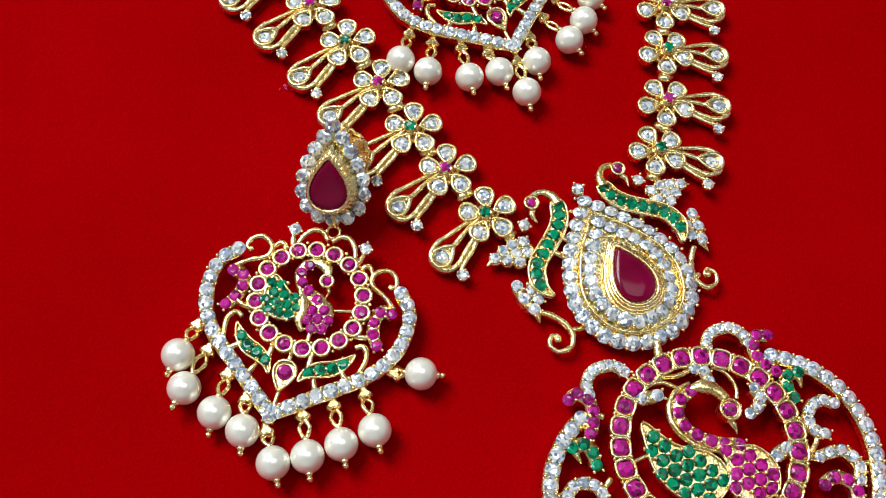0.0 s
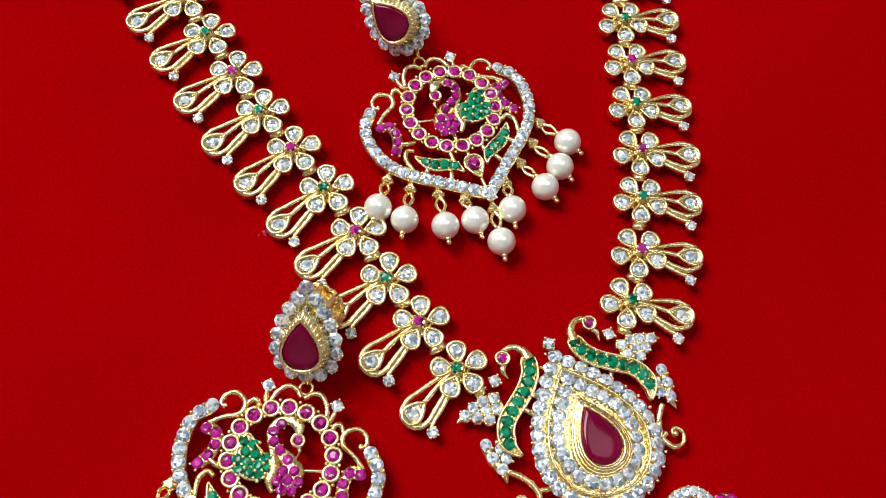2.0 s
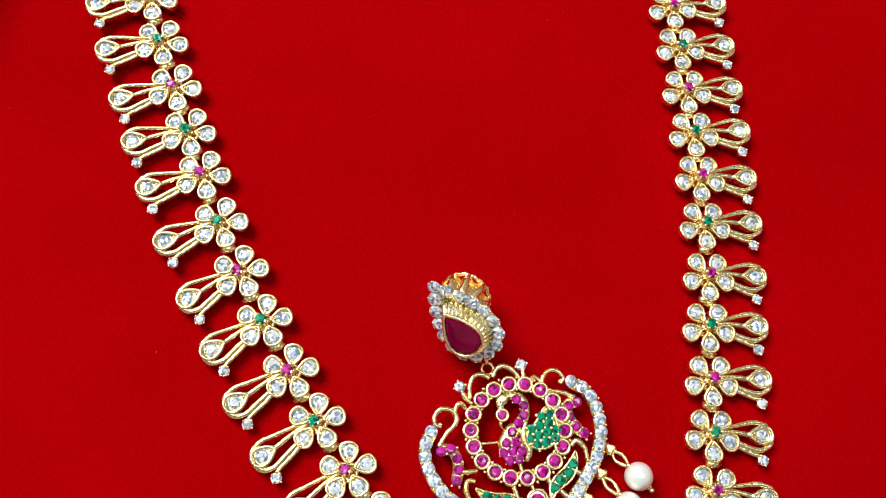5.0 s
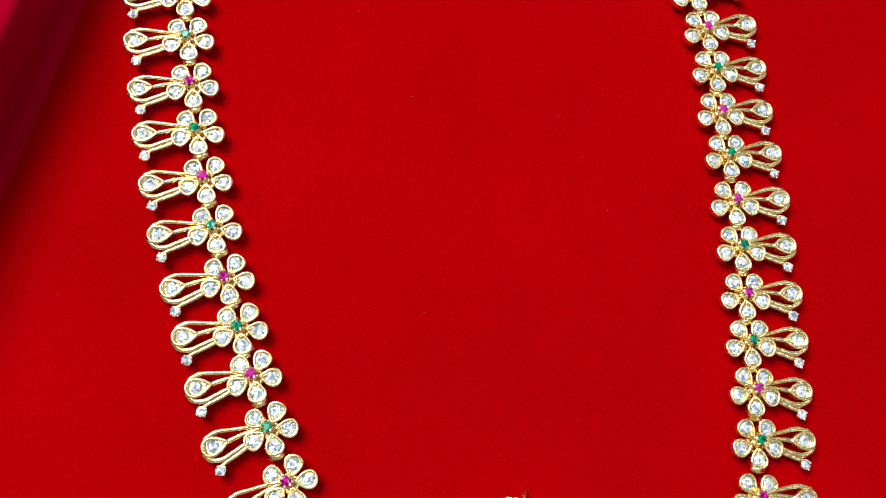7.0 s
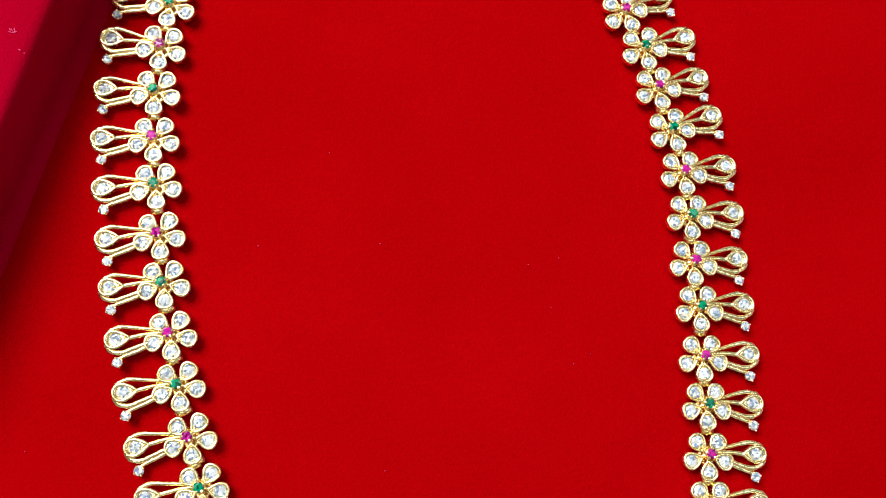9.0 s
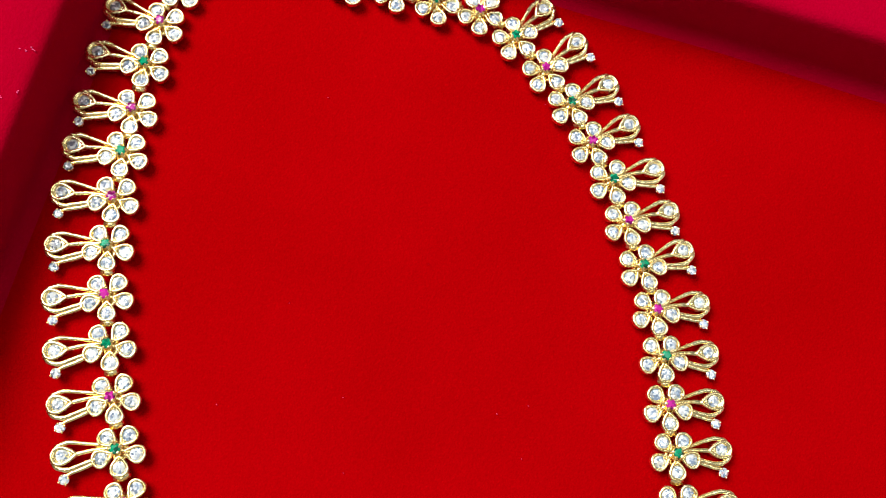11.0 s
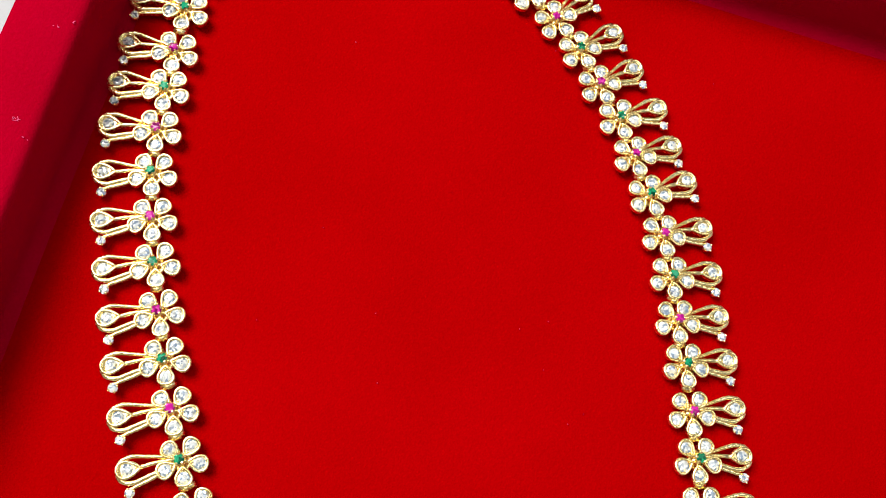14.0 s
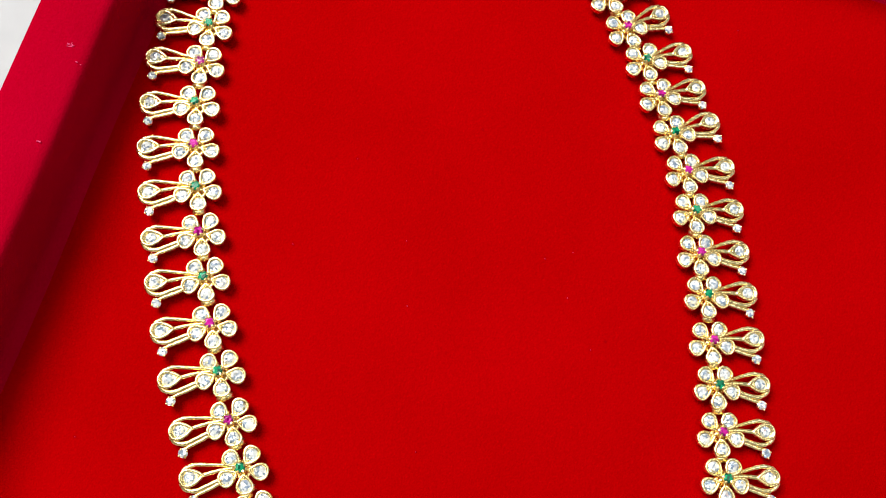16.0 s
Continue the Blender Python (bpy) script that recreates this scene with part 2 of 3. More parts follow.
def bezel(s, x, y, z, r, thick=0.28, low=None, square=None):
    """A gold collar round a stone; square gives the turn of one with flattened sides."""
    rim = circle(x, y, z, r)
    if square is not None:
        rim = []
        for k in range(20):
            a = math.pi * k / 10
            c, d = math.cos(a), math.sin(a)
            q = r / (c ** 4 + d ** 4) ** 0.25
            rim.append(Vector((x + q * math.cos(a + square), y + q * math.sin(a + square), z)))
    band(s, rim, thick * 0.62, z - 0.9, z + 0.4, closed=True)
    plate(s, circle(x, y, 0, r), 0.0 if low is None else min(low, 0.2), z - 0.25)


def curve2(points, z, per=5, closed=False):
    return [Vector((p.x, p.y, z)) for p in spline([(*q[:2], 0) for q in points], per, closed)]


def turned(sx, points):
    return [(sx * p[0], *p[1:]) for p in points]


# ---- table, room and tray ----
def box_mesh(name, lo, hi, mat, bevel=0.0):
    bm = bmesh.new()
    bmesh.ops.create_cube(bm, size=1.0)
    for v in bm.verts:
        v.co = Vector([lo[k] + (v.co[k] + 0.5) * (hi[k] - lo[k]) for k in range(3)])
    if bevel:
        bmesh.ops.bevel(bm, geom=bm.edges[:], offset=bevel, segments=3, affect="EDGES", profile=0.5)
    me = bpy.data.meshes.new(name)
    bm.to_mesh(me)
    me.materials.append(mat)
    return me


for name, lo, hi in (("wall_west", (-1.7, -1.6, -0.75), (-1.6, 1.8, 2.4)), ("wall_east", (1.6, -1.6, -0.75), (1.7, 1.8, 2.4)),
                     ("wall_south", (-1.7, -1.7, -0.75), (1.7, -1.6, 2.4)), ("wall_north", (-1.7, 1.8, -0.75), (1.7, 1.9, 2.4)),
                     ("ceiling", (-1.7, -1.7, 2.4), (1.7, 1.9, 2.5)), ("floor", (-1.7, -1.7, -0.8), (1.7, 1.9, -0.75))):
    tagged(new(name, box_mesh(name, lo, hi, PLASTER)), "plain light grey plastered surface of the room", "room", kind="structure")
table = tagged(new("table"), "pale grey laminate table under the red velvet tray", "table")
under(table, "tabletop", box_mesh("tabletop", (-0.5, -0.3, -0.03), (0.5, 0.65, -0.005), TABLE, 0.003))
for x in (-0.45, 0.45):
    for y in (-0.25, 0.6):
        under(table, "leg", box_mesh("leg", (x - 0.025, y - 0.025, -0.75), (x + 0.025, y + 0.025, -0.03), TABLE, 0.003))

# The tray stands a little askew; its inner corner up left is the origin of its own axes.
TRAY = pose(-0.0948, 0.3584, 0, 0, 0, -6.8)
TRAY_W, TRAY_H, WALL, RIM = 0.2395, 0.40, 0.0156, 0.0206


def rounded_wall(length, wall, high):
    """A padded wall of the tray, along x, its inner face at y = 0."""
    profile = [(-0.005, -0.0012), (-0.002, 0.0003), (-0.0008, 0.001), (-0.0002, 0.0024), (0.0, 0.004), (0.0001, high - 0.0028), (0.0005, high - 0.0012), (0.0012, high - 0.0004), (0.0026, high), (wall - 0.002, high + 0.0002), (wall - 0.0006, high - 0.0006), (wall, high - 0.003), (wall, -0.004)]
    n, bm = 60, bmesh.new()
    rows = []
    for k in range(n + 1):
        x = -wall + (length + 2 * wall) * k / n
        w = 0.0004 * noise.noise((x * 22, length, 3.0))
        rows.append([bm.verts.new((x, y + (w if z > 0.001 else 0), z + w * (z > 0.001))) for y, z in profile])
    for a, b in zip(rows, rows[1:]):
        for k in range(len(profile) - 1):
            bm.faces.new((a[k], b[k], b[k + 1], a[k + 1])).smooth = True
    bmesh.ops.recalc_face_normals(bm, faces=bm.faces[:])
    me = bpy.data.meshes.new("wall")
    bm.to_mesh(me)
    me.materials.append(WALL_VELVET)
    return me


tray = tagged(new("jewellery_tray"), "red velvet jewellery tray with padded raised walls", "tray")
tray.matrix_basis = TRAY
bm = bmesh.new()
bmesh.ops.create_grid(bm, x_segments=90, y_segments=150, size=0.5)
for v in bm.verts:
    x, y = (v.co.x + 0.5) * TRAY_W, (v.co.y - 0.5) * TRAY_H
    v.co = (x, y, 0.00025 * noise.noise((x * 25, y * 25, 0)) - 0.0002)
bmesh.ops.solidify(bm, geom=bm.faces[:], thickness=0.004)
me = bpy.data.meshes.new("base")
bm.to_mesh(me)
me.polygons.foreach_set("use_smooth", [True] * len(me.polygons))
me.materials.append(VELVET)
under(tray, "base", me)
for length, m in ((TRAY_W, pose(0, 0, 0)), (TRAY_H, pose(-0.001, -TRAY_H, 0, 0, 0, 90)), (TRAY_W, pose(TRAY_W, -TRAY_H, 0, 0, 0, 180)), (TRAY_H, pose(TRAY_W, 0, 0, 0, 0, -90))):
    under(tray, "padded_wall", rounded_wall(length, WALL + (0.0008 if length == TRAY_H else 0), RIM), m)


# ---- the necklace ----
CHAIN_LEFT = [(18.9, 73.5), (11.5, 82.3), (5.0, 91.1), (-1.3, 100.6), (-8.0, 109.7), (-15.3, 118.3), (-22.4, 126.9), (-28.9, 136.0), (-35.5, 145.2), (-41.7, 154.8), (-47.5, 164.6), (-52.7, 174.5), (-57.4, 183.8), (-62.0, 193.5), (-66.9, 203.7), (-71.0, 213.9), (-74.9, 224.5), (-78.3, 234.9), (-81.6, 245.5), (-84.4, 255.9), (-86.5, 266.8), (-87.8, 277.6), (-88.0, 288.2), (-88.0, 298.3), (-87.8, 309.7), (-86.5, 320.2), (-84.0, 330.3), (-76.8, 338.8), (-68.4, 345.0)]
CHAIN_RIGHT = [(53.2, 88.4), (55.8, 99.5), (56.8, 111.3), (57.4, 122.5), (56.7, 133.6), (56.4, 144.7), (55.7, 155.8), (55.5, 166.8), (54.5, 178.2), (53.3, 189.0), (51.8, 199.4), (50.0, 209.7), (48.2, 220.4), (46.1, 230.9), (43.8, 241.8), (41.1, 252.0), (39.0, 262.5), (36.1, 272.6), (32.0, 282.3), (27.3, 291.9), (22.8, 301.3), (16.7, 309.6), (10.9, 318.2), (3.7, 325.7), (-4.6, 332.4), (-13.9, 337.2), (-24.6, 337.7), (-34.9, 339.1), (-45.6, 338.9)]

necklace = tagged(new("necklace"), "gold flower-link necklace with white, red and green stones on velvet", "necklace")


def link_shape(sx, reach):
    """One flower link: five petal cups, a looped drop outwards and a hanging stone; returns its gold mesh and its stones."""
    s, stones = Shape(), []
    for x, y in ((-2.65, 2.25), (1.65, 2.2), (3.05, -1.65), (-0.35, -3.85), (-3.85, -1.55)):
        x *= sx
        d = Vector((x + 0.5 * sx, y + 0.4)).normalized()
        a = math.degrees(math.atan2(-d.y, -d.x))
        out = drop_outline(x - d.x * 0.15, y - d.y * 0.15, a, 4.1, 3.4, 2.75, 20)
        band(s, out, 0.3, 1.6, 3.1, closed=True)
        plate(s, out, 1.1, 2.35, 0.9)
        bead(s, x - d.x * 1.5, y - d.y * 1.5, 2.75, 0.36)
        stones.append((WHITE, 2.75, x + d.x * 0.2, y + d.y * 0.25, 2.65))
        tube(s, [Vector((x - d.x * 1.9, y - d.y * 1.9, 2.1)), Vector((0, 0, 2.2))], 0.75, 0.6, 6)
        # the claw that reaches up to the middle stone between two petals
        e = Matrix.Rotation(radians(36), 2) @ d
        tube(s, [Vector((e.x * 2.0, e.y * 2.0, 1.6)), Vector((e.x * 1.5, e.y * 1.5, 2.9)), Vector((e.x * 0.95, e.y * 0.95, 4.15))], 0.34, 0.34, 5, taper=[1.3, 1, 0.8])
    plate(s, circle(0, 0, 0, 1.35, 10), 0.0, 3.0)
    plate(s, circle(-0.35 * sx, -0.5, 0, 2.3, 12), 0.7, 1.7)
    plate(s, circle(0, 0, 0, 1.1, 10), 2.8, 3.6)
    loop = curve2(turned(sx, [(1.2, 0.7), (3.8, 1.3), (6.4 + reach, 2.0), (9.1 + reach, 2.45), (11.4 + reach, 1.7), (12.25 + reach, -0.4), (11.4 + reach, -2.4), (9.4 + reach, -3.1), (7.2 + reach, -2.6), (4.4, -1.6)]), 2.3, 4)
    band(s, loop, 0.5, 1.3, 2.85, taper=[0.75, 0.8, 0.95, 1.1, 1.1, 1.0, 0.95])
    inner = drop_outline((9.9 + reach) * sx, -0.1, 180 if sx > 0 else 0, 5.0, 3.5, 2.6, 20)
    band(s, inner, 0.34, 1.3, 3.1, closed=True)
    plate(s, inner, 1.2, 2.25, 0.9)
    band(s, curve2(turned(sx, [(7.5 + reach, -0.1), (4.5, 0.25), (1.2, 0.2)]), 2.4), 0.45, 1.3, 2.9)
    bead(s, (8.3 + reach) * sx, -0.1, 2.65, 0.34)
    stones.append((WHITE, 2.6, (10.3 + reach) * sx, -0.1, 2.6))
    # the grooved lower bar from the hanging stone back to the flower
    band(s, curve2(turned(sx, [(9.9 + reach, -4.3), (8.2 + reach, -3.7), (6.2, -2.9), (3.9, -2.0)]), 2.2), 0.42, 1.2, 2.5, taper=[0.9, 1.0, 1.1, 1.0])
    plate(s, circle((10.2 + reach) * sx, -5.1, 0, 0.95, 8), 0.9, 2.1)
    prongs(s, (10.2 + reach) * sx, -5.1, 2.5, 1.05, 4, 20, 0.34)
    stones.append((WHITE, 2.2, (10.2 + reach) * sx, -5.0, 2.4))
    for y in (5.5, -6.1):
        tube(s, [Vector((-1.7 * sx, y, 1.7)), Vector((-0.4 * sx, y, 2.0)), Vector((1.0 * sx, y, 1.7))], 1.0, 0.8, 6, taper=[0.7, 1.1, 0.7])
    return s.mesh("flower_link", GOLD), stones


# links that lie turned a few degrees out of line
ASKEW = {(-1, 1): -7, (-1, 2): -4, (-1, 3): -3, (-1, 4): -3, (-1, 5): -4, (-1, 6): -4, (-1, 7): -3, (-1, 8): -3, (-1, 9): -4, (-1, 10): -5, (-1, 11): 1, (-1, 12): 4, (-1, 13): 5, (-1, 14): 4, (-1, 15): 4, (-1, 16): 3, (-1, 17): 2, (1, 2): 5, (1, 4): -3, (1, 5): 2, (1, 6): 4, (1, 7): 4, (1, 8): 3, (1, 9): 3, (1, 19): 6, (1, 20): -2, (1, 21): -5, (1, 24): 4}


def lay_links(places, sx):
    usual, longer = link_shape(sx, 0.75 if sx < 0 else 0.0), link_shape(sx, 1.3 if sx < 0 else -0.1)
    n = len(places)
    for k, (x, y) in enumerate(places):
        me, stones = longer if k < 8 else usual
        a, b = Vector(places[max(k - 1, 0)]), Vector(places[min(k + 1, n - 1)])
        d = b - a
        turn = math.degrees(math.atan2(-d.x, d.y)) + random.uniform(-1, 1) + sx * ASKEW.get((sx, k + 1), 0)
        link = under(necklace, "flower_link", me, pose(x * MM, y * MM, 0, random.uniform(-2, 2), random.uniform(-2, 2), turn))
        set_gem(link, GREEN if k % 2 == 0 else RED, 2.3, 0, 0, 3.9)
        for stone in stones:
            set_gem(link, *stone)


lay_links(CHAIN_LEFT, -1)
lay_links(CHAIN_RIGHT, 1)
s = Shape()
tube(s, spline([(2.5, 2.5, 1.5), (0.5, 3.0, 1.6), (-2.3, 2.4, 1.6), (-3.0, 0.8, 1.5), (-1.4, 0.0, 1.4), (1.2, 0.4, 1.4)], 5), 0.42)
under(necklace, "clasp_hook", s.mesh("clasp_hook", GOLD), pose(-0.0510, 0.3405, 0, 0, 0, -10))
s = Shape()
tube(s, circle(0, 0, 1.2, 1.5), 0.3, closed=True)
under(necklace, "clasp_ring", s.mesh("clasp_ring", GOLD), pose(-0.0628, 0.3490, 0))


def both(points):
    """The points and their mirror image."""
    return [points, [(-x, y) for x, y in points]]


def inside(x, y, polygon):
    hit = False
    for (ax, ay), (bx, by) in zip(polygon, polygon[1:] + polygon[:1]):
        if (ay > y) != (by > y) and x < (bx - ax) * (y - ay) / (by - ay) + ax:
            hit = not hit
    return hit


def paved(gems, s, polygon, mat, size, z, step, margin=0.75):
    """Stones packed side by side on a gold plate of that outline."""
    poly = [(p.x, p.y) for p in curve2(polygon, 0, 4, True)]
    mx, my = sum(p[0] for p in poly) / len(poly), sum(p[1] for p in poly) / len(poly)
    slim = [(mx + (x - mx) * margin, my + (y - my) * margin) for x, y in poly]
    plate(s, poly, 0.2, z - 0.3, 0.97)
    tube(s, [Vector((x, y, z - 0.2)) for x, y in poly], 0.28, 0.5, 6, closed=True)
    best = []
    for u, v in [(a, b) for a in range(5) for b in range(5)]:
        grid = [(mx + (i + 0.5 * (j % 2) + u / 5) * step, my + (j + v / 5) * step * 0.86) for j in range(-12, 13) for i in range(-12, 13)]
        grid = [q for q in grid if inside(*q, slim)]
        best = max(best, grid, key=len)
    for x, y in best:
        gems.append((mat, size, x, y, z + 0.1))
        for a in (30, 150, 270):
            bead(s, x + step * 0.56 * math.cos(radians(a)), y + step * 0.56 * math.sin(radians(a)), z + 0.3, 0.43)


def drop_stone(mat, length, width, high):
    """A low-domed pear-shaped stone with its point along +y."""
    s = Shape()
    rings = [s.ring(drop_outline(0, -length * 0.04 * (1 - k), 90, length * k, width * k, high * h, 36)) for k, h in ((1, 0), (0.98, 0.45), (0.92, 0.68), (0.8, 0.83), (0.6, 0.93), (0.35, 0.98), (0.12, 1.0))]
    for low, top in zip(rings, rings[1:]):
        s.bridge(low, top)
    s.face(tuple(rings[-1]), True)
    s.face(tuple(reversed(rings[0])))
    return s.mesh("pear_stone", mat)


def settle(parent, gems):
    for g in gems:
        set_gem(parent, *g)


# ---- the centre piece: a pear-shaped cluster between two birds ----
def centre_piece():
    s, gems = Shape(), []
    outer = [(0, 17.0), (4.7, 12), (8.6, 6.6), (11.1, -0.4), (9.3, -7.4), (4.6, -11.2), (0, -12.0)]
    inner = [(0, 11.9), (3.4, 7.9), (6.2, 4), (7.2, -1), (5.8, -5.5), (2.6, -7.9), (0, -8.3)]
    for pts, count, size, z in ((outer, 16, 2.85, 3.0), (inner, 12, 2.75, 4.0)):
        right = curve2(pts, z, 6)
        for side in (1, -1):
            places = evenly([Vector((side * p.x, p.y, z)) for p in right], count)
            for k, p in enumerate(places):
                if side < 0 and k in (0, count - 1):
                    continue
                n = Vector((p.x, p.y + 0.5, 0)).normalized()
                gems.append((WHITE, size, p.x, p.y, z, (-20 * n.y, 20 * n.x)))
                t = Vector((-n.y, n.x, 0))
                for u in (-0.36, 0.36):
                    q = p + t * (size * 0.54) + n * (size * u)
                    bead(s, q.x, q.y, z + 0.15, 0.38)
        ring = right + [Vector((-p.x, p.y, p.z)) for p in reversed(right[1:-1])]
        wide = [Vector((p.x * 1.09, p.y * 1.07, 0)) for p in ring]
        plate(s, wide, 0.6 if z < 4 else 2.2, z - 0.35, 0.97)
        if z < 4:
            ridge = [Vector((p.x * 0.84, p.y * 0.84 - 0.2, 3.6)) for p in ring]
            tube(s, ridge, 0.3, 0.6, 6, closed=True)
    for k, (length, width, z) in enumerate(((14.8, 10.6, 4.1), (14.0, 9.6, 4.5), (13.0, 8.6, 4.9), (12.2, 7.9, 5.2))):
        out = drop_outline(0, 0.2, 90, length, width, z, 30)
        tube(s, out, 0.42, 0.5, 6, closed=True)
        plate(s, out, z - 1.2, z - 0.2, 0.95)
    # the tip stone in its claws
    plate(s, circle(0, 19.6, 0, 1.1, 8), 0.8, 2.6)
    prongs(s, 0, 19.6, 3.3, 1.25, 4, 10, 0.38)
    gems.append((WHITE, 2.3, 0, 19.6, 3.1))
    tube(s, [Vector((0, 18.6, 2.2)), Vector((0, 16.5, 2.2))], 0.7, 0.6)
    for sx in (-1, 0.94):
        body = curve2(turned(sx, [(4.9, 18.9), (5.2, 17.6), (5.8, 15.9), (7.4, 13.9), (9.4, 12.3), (11.6, 10.8), (13.6, 9.3), (14.9, 7.2), (15.1, 4.8), (13.9, 2.4)]), 2.2)
        tube(s, body, 1.75, 0.8, 8, taper=[0.8, 1, 1, 1, 1, 1, 1, 0.95, 0.2])
        for p in evenly(body[3:-6], 9):
            gems.append((GREEN, 2.35, p.x, p.y, 3.0))
            prongs(s, p.x, p.y, 3.15, 1.25, 4, 20, 0.26)
        for side in (-1, 1):
            edge = []
            for k, p in enumerate(body):
                t = (body[min(k + 1, len(body) - 1)] - body[max(k - 1, 0)]).normalized()
                w = float(np.interp(k / (len(body) - 1), [0, 0.1, 0.85, 1], [1.0, 1.5, 1.5, 0.1]))
                edge.append(Vector((p.x - side * t.y * w, p.y + side * t.x * w, 2.9)))
            tube(s, edge, 0.3, 0.5, 6)
        tube(s, curve2(turned(sx, [(4.9, 18.2), (5.3, 20.3), (6.9, 21.7), (8.8, 21.5), (9.6, 20.5)]), 3.0), 0.85, 0.8, 7, taper=[1.4, 1.1, 0.8, 0.8, 0.9])
        bezel(s, 9.5 * sx, 20.3, 3.4, 1.25, 0.4, 1.0)
        gems.append((RED, 1.7, 9.5 * sx, 20.3, 3.6))
        tube(s, curve2(turned(sx, [(9.7, 19.2), (10.3, 18.2), (10.0, 16.4)]), 2.6), 0.7, 0.6, 6, taper=[1, 0.9, 0.1])
        plate(s, circle(12.5 * sx, 17.0, 0, 1.0, 8), 0.0, 2.4)
        prongs(s, 12.5 * sx, 17.0, 2.9, 1.2, 4, 45, 0.36)
        gems.append((WHITE, 2.2, 12.5 * sx, 17.0, 2.8))
        for x, y in ((14.0, 14.2), (16.2, 14.4), (18.2, 14.0), (20.2, 13.2), (18.3, 12.0), (16.4, 10.9), (14.3, 12.1), (16.4, 12.6)):
            plate(s, circle(x * sx, y, 0, 1.35, 8), 1.2, 2.3)
            prongs(s, x * sx, y, 2.65, 1.1, 4, 30, 0.32)
            gems.append((WHITE, 2.05, x * sx, y, 2.6))
        tube(s, curve2(turned(sx, [(12.9, 12.5), (14.2, 12.6), (16.0, 12.4), (19.0, 13.0), (20.6, 13.1), (22.3, 12.6)]), 2.0), 0.8, 0.5, 6, taper=[1, 1, 1, 1.2, 0.1])
        gem_row(gems, s, curve2(turned(sx, [(19.0, 6.9), (18.9, 4.3), (18.1, 1.7)]), 2.5), 3, WHITE, 2.2, 2.6, 0.55)
        gem_row(gems, s, curve2(turned(sx, [(16.9, 5.2), (16.6, 3.1)]), 2.4), 2, WHITE, 2.0, 2.5, 0.55)
        tube(s, curve2(turned(sx, [(18.4, 3.4), (18.0, 1.4), (18.2, -0.9)]), 2.0), 1.0, 0.6, 6, taper=[0.8, 1, 0.1])
        tube(s, curve2(turned(sx, [(17.1, 6.8), (15.9, 6.0), (15.2, 5.4)]), 1.8), 0.6, 0.5)
        tube(s, curve2(turned(min(sx, 0.86), [(17.4, 1.0), (15.6, -0.6), (14.2, -2.9), (13.9, -5.2), (15.3, -7.0), (17.5, -6.9), (18.5, -5.3), (17.6, -3.9), (16.4, -4.3), (16.6, -5.3)]), 2.0, 5), 0.55, 0.55, 7, taper=[1.2, 1.2, 1, 0.9, 0.7])
        bead(s, 16.8 * min(sx, 0.86), -4.9, 2.2, 0.7)
        tube(s, curve2(turned(sx, [(14.0, -4.0), (12.0, -4.6), (9.5, -5.0)]), 1.8), 0.6, 0.5)
        tube(s, curve2(turned(sx, [(7.0, 12.8), (6.0, 11.2)]), 1.8), 0.7, 0.5)
        tube(s, curve2(turned(sx, [(10.0, 10.8), (8.6, 9.0), (8.0, 7.8)]), 1.8), 0.6, 0.5)
    ob = under(necklace, "centre_piece", s.mesh("centre_piece", GOLD), pose(44.73 * MM, 61.28 * MM, 0, 0, 0, 24.7), "gold pear-shaped cluster of white stones between two green-stone birds")
    settle(ob, gems)
    under(ob, "pear_stone", drop_stone(RUBY, 11.2, 7.2, 1.2), pose(0, 0.2 * MM, 4.9 * MM), "deep red pear-cut stone")


centre_piece()


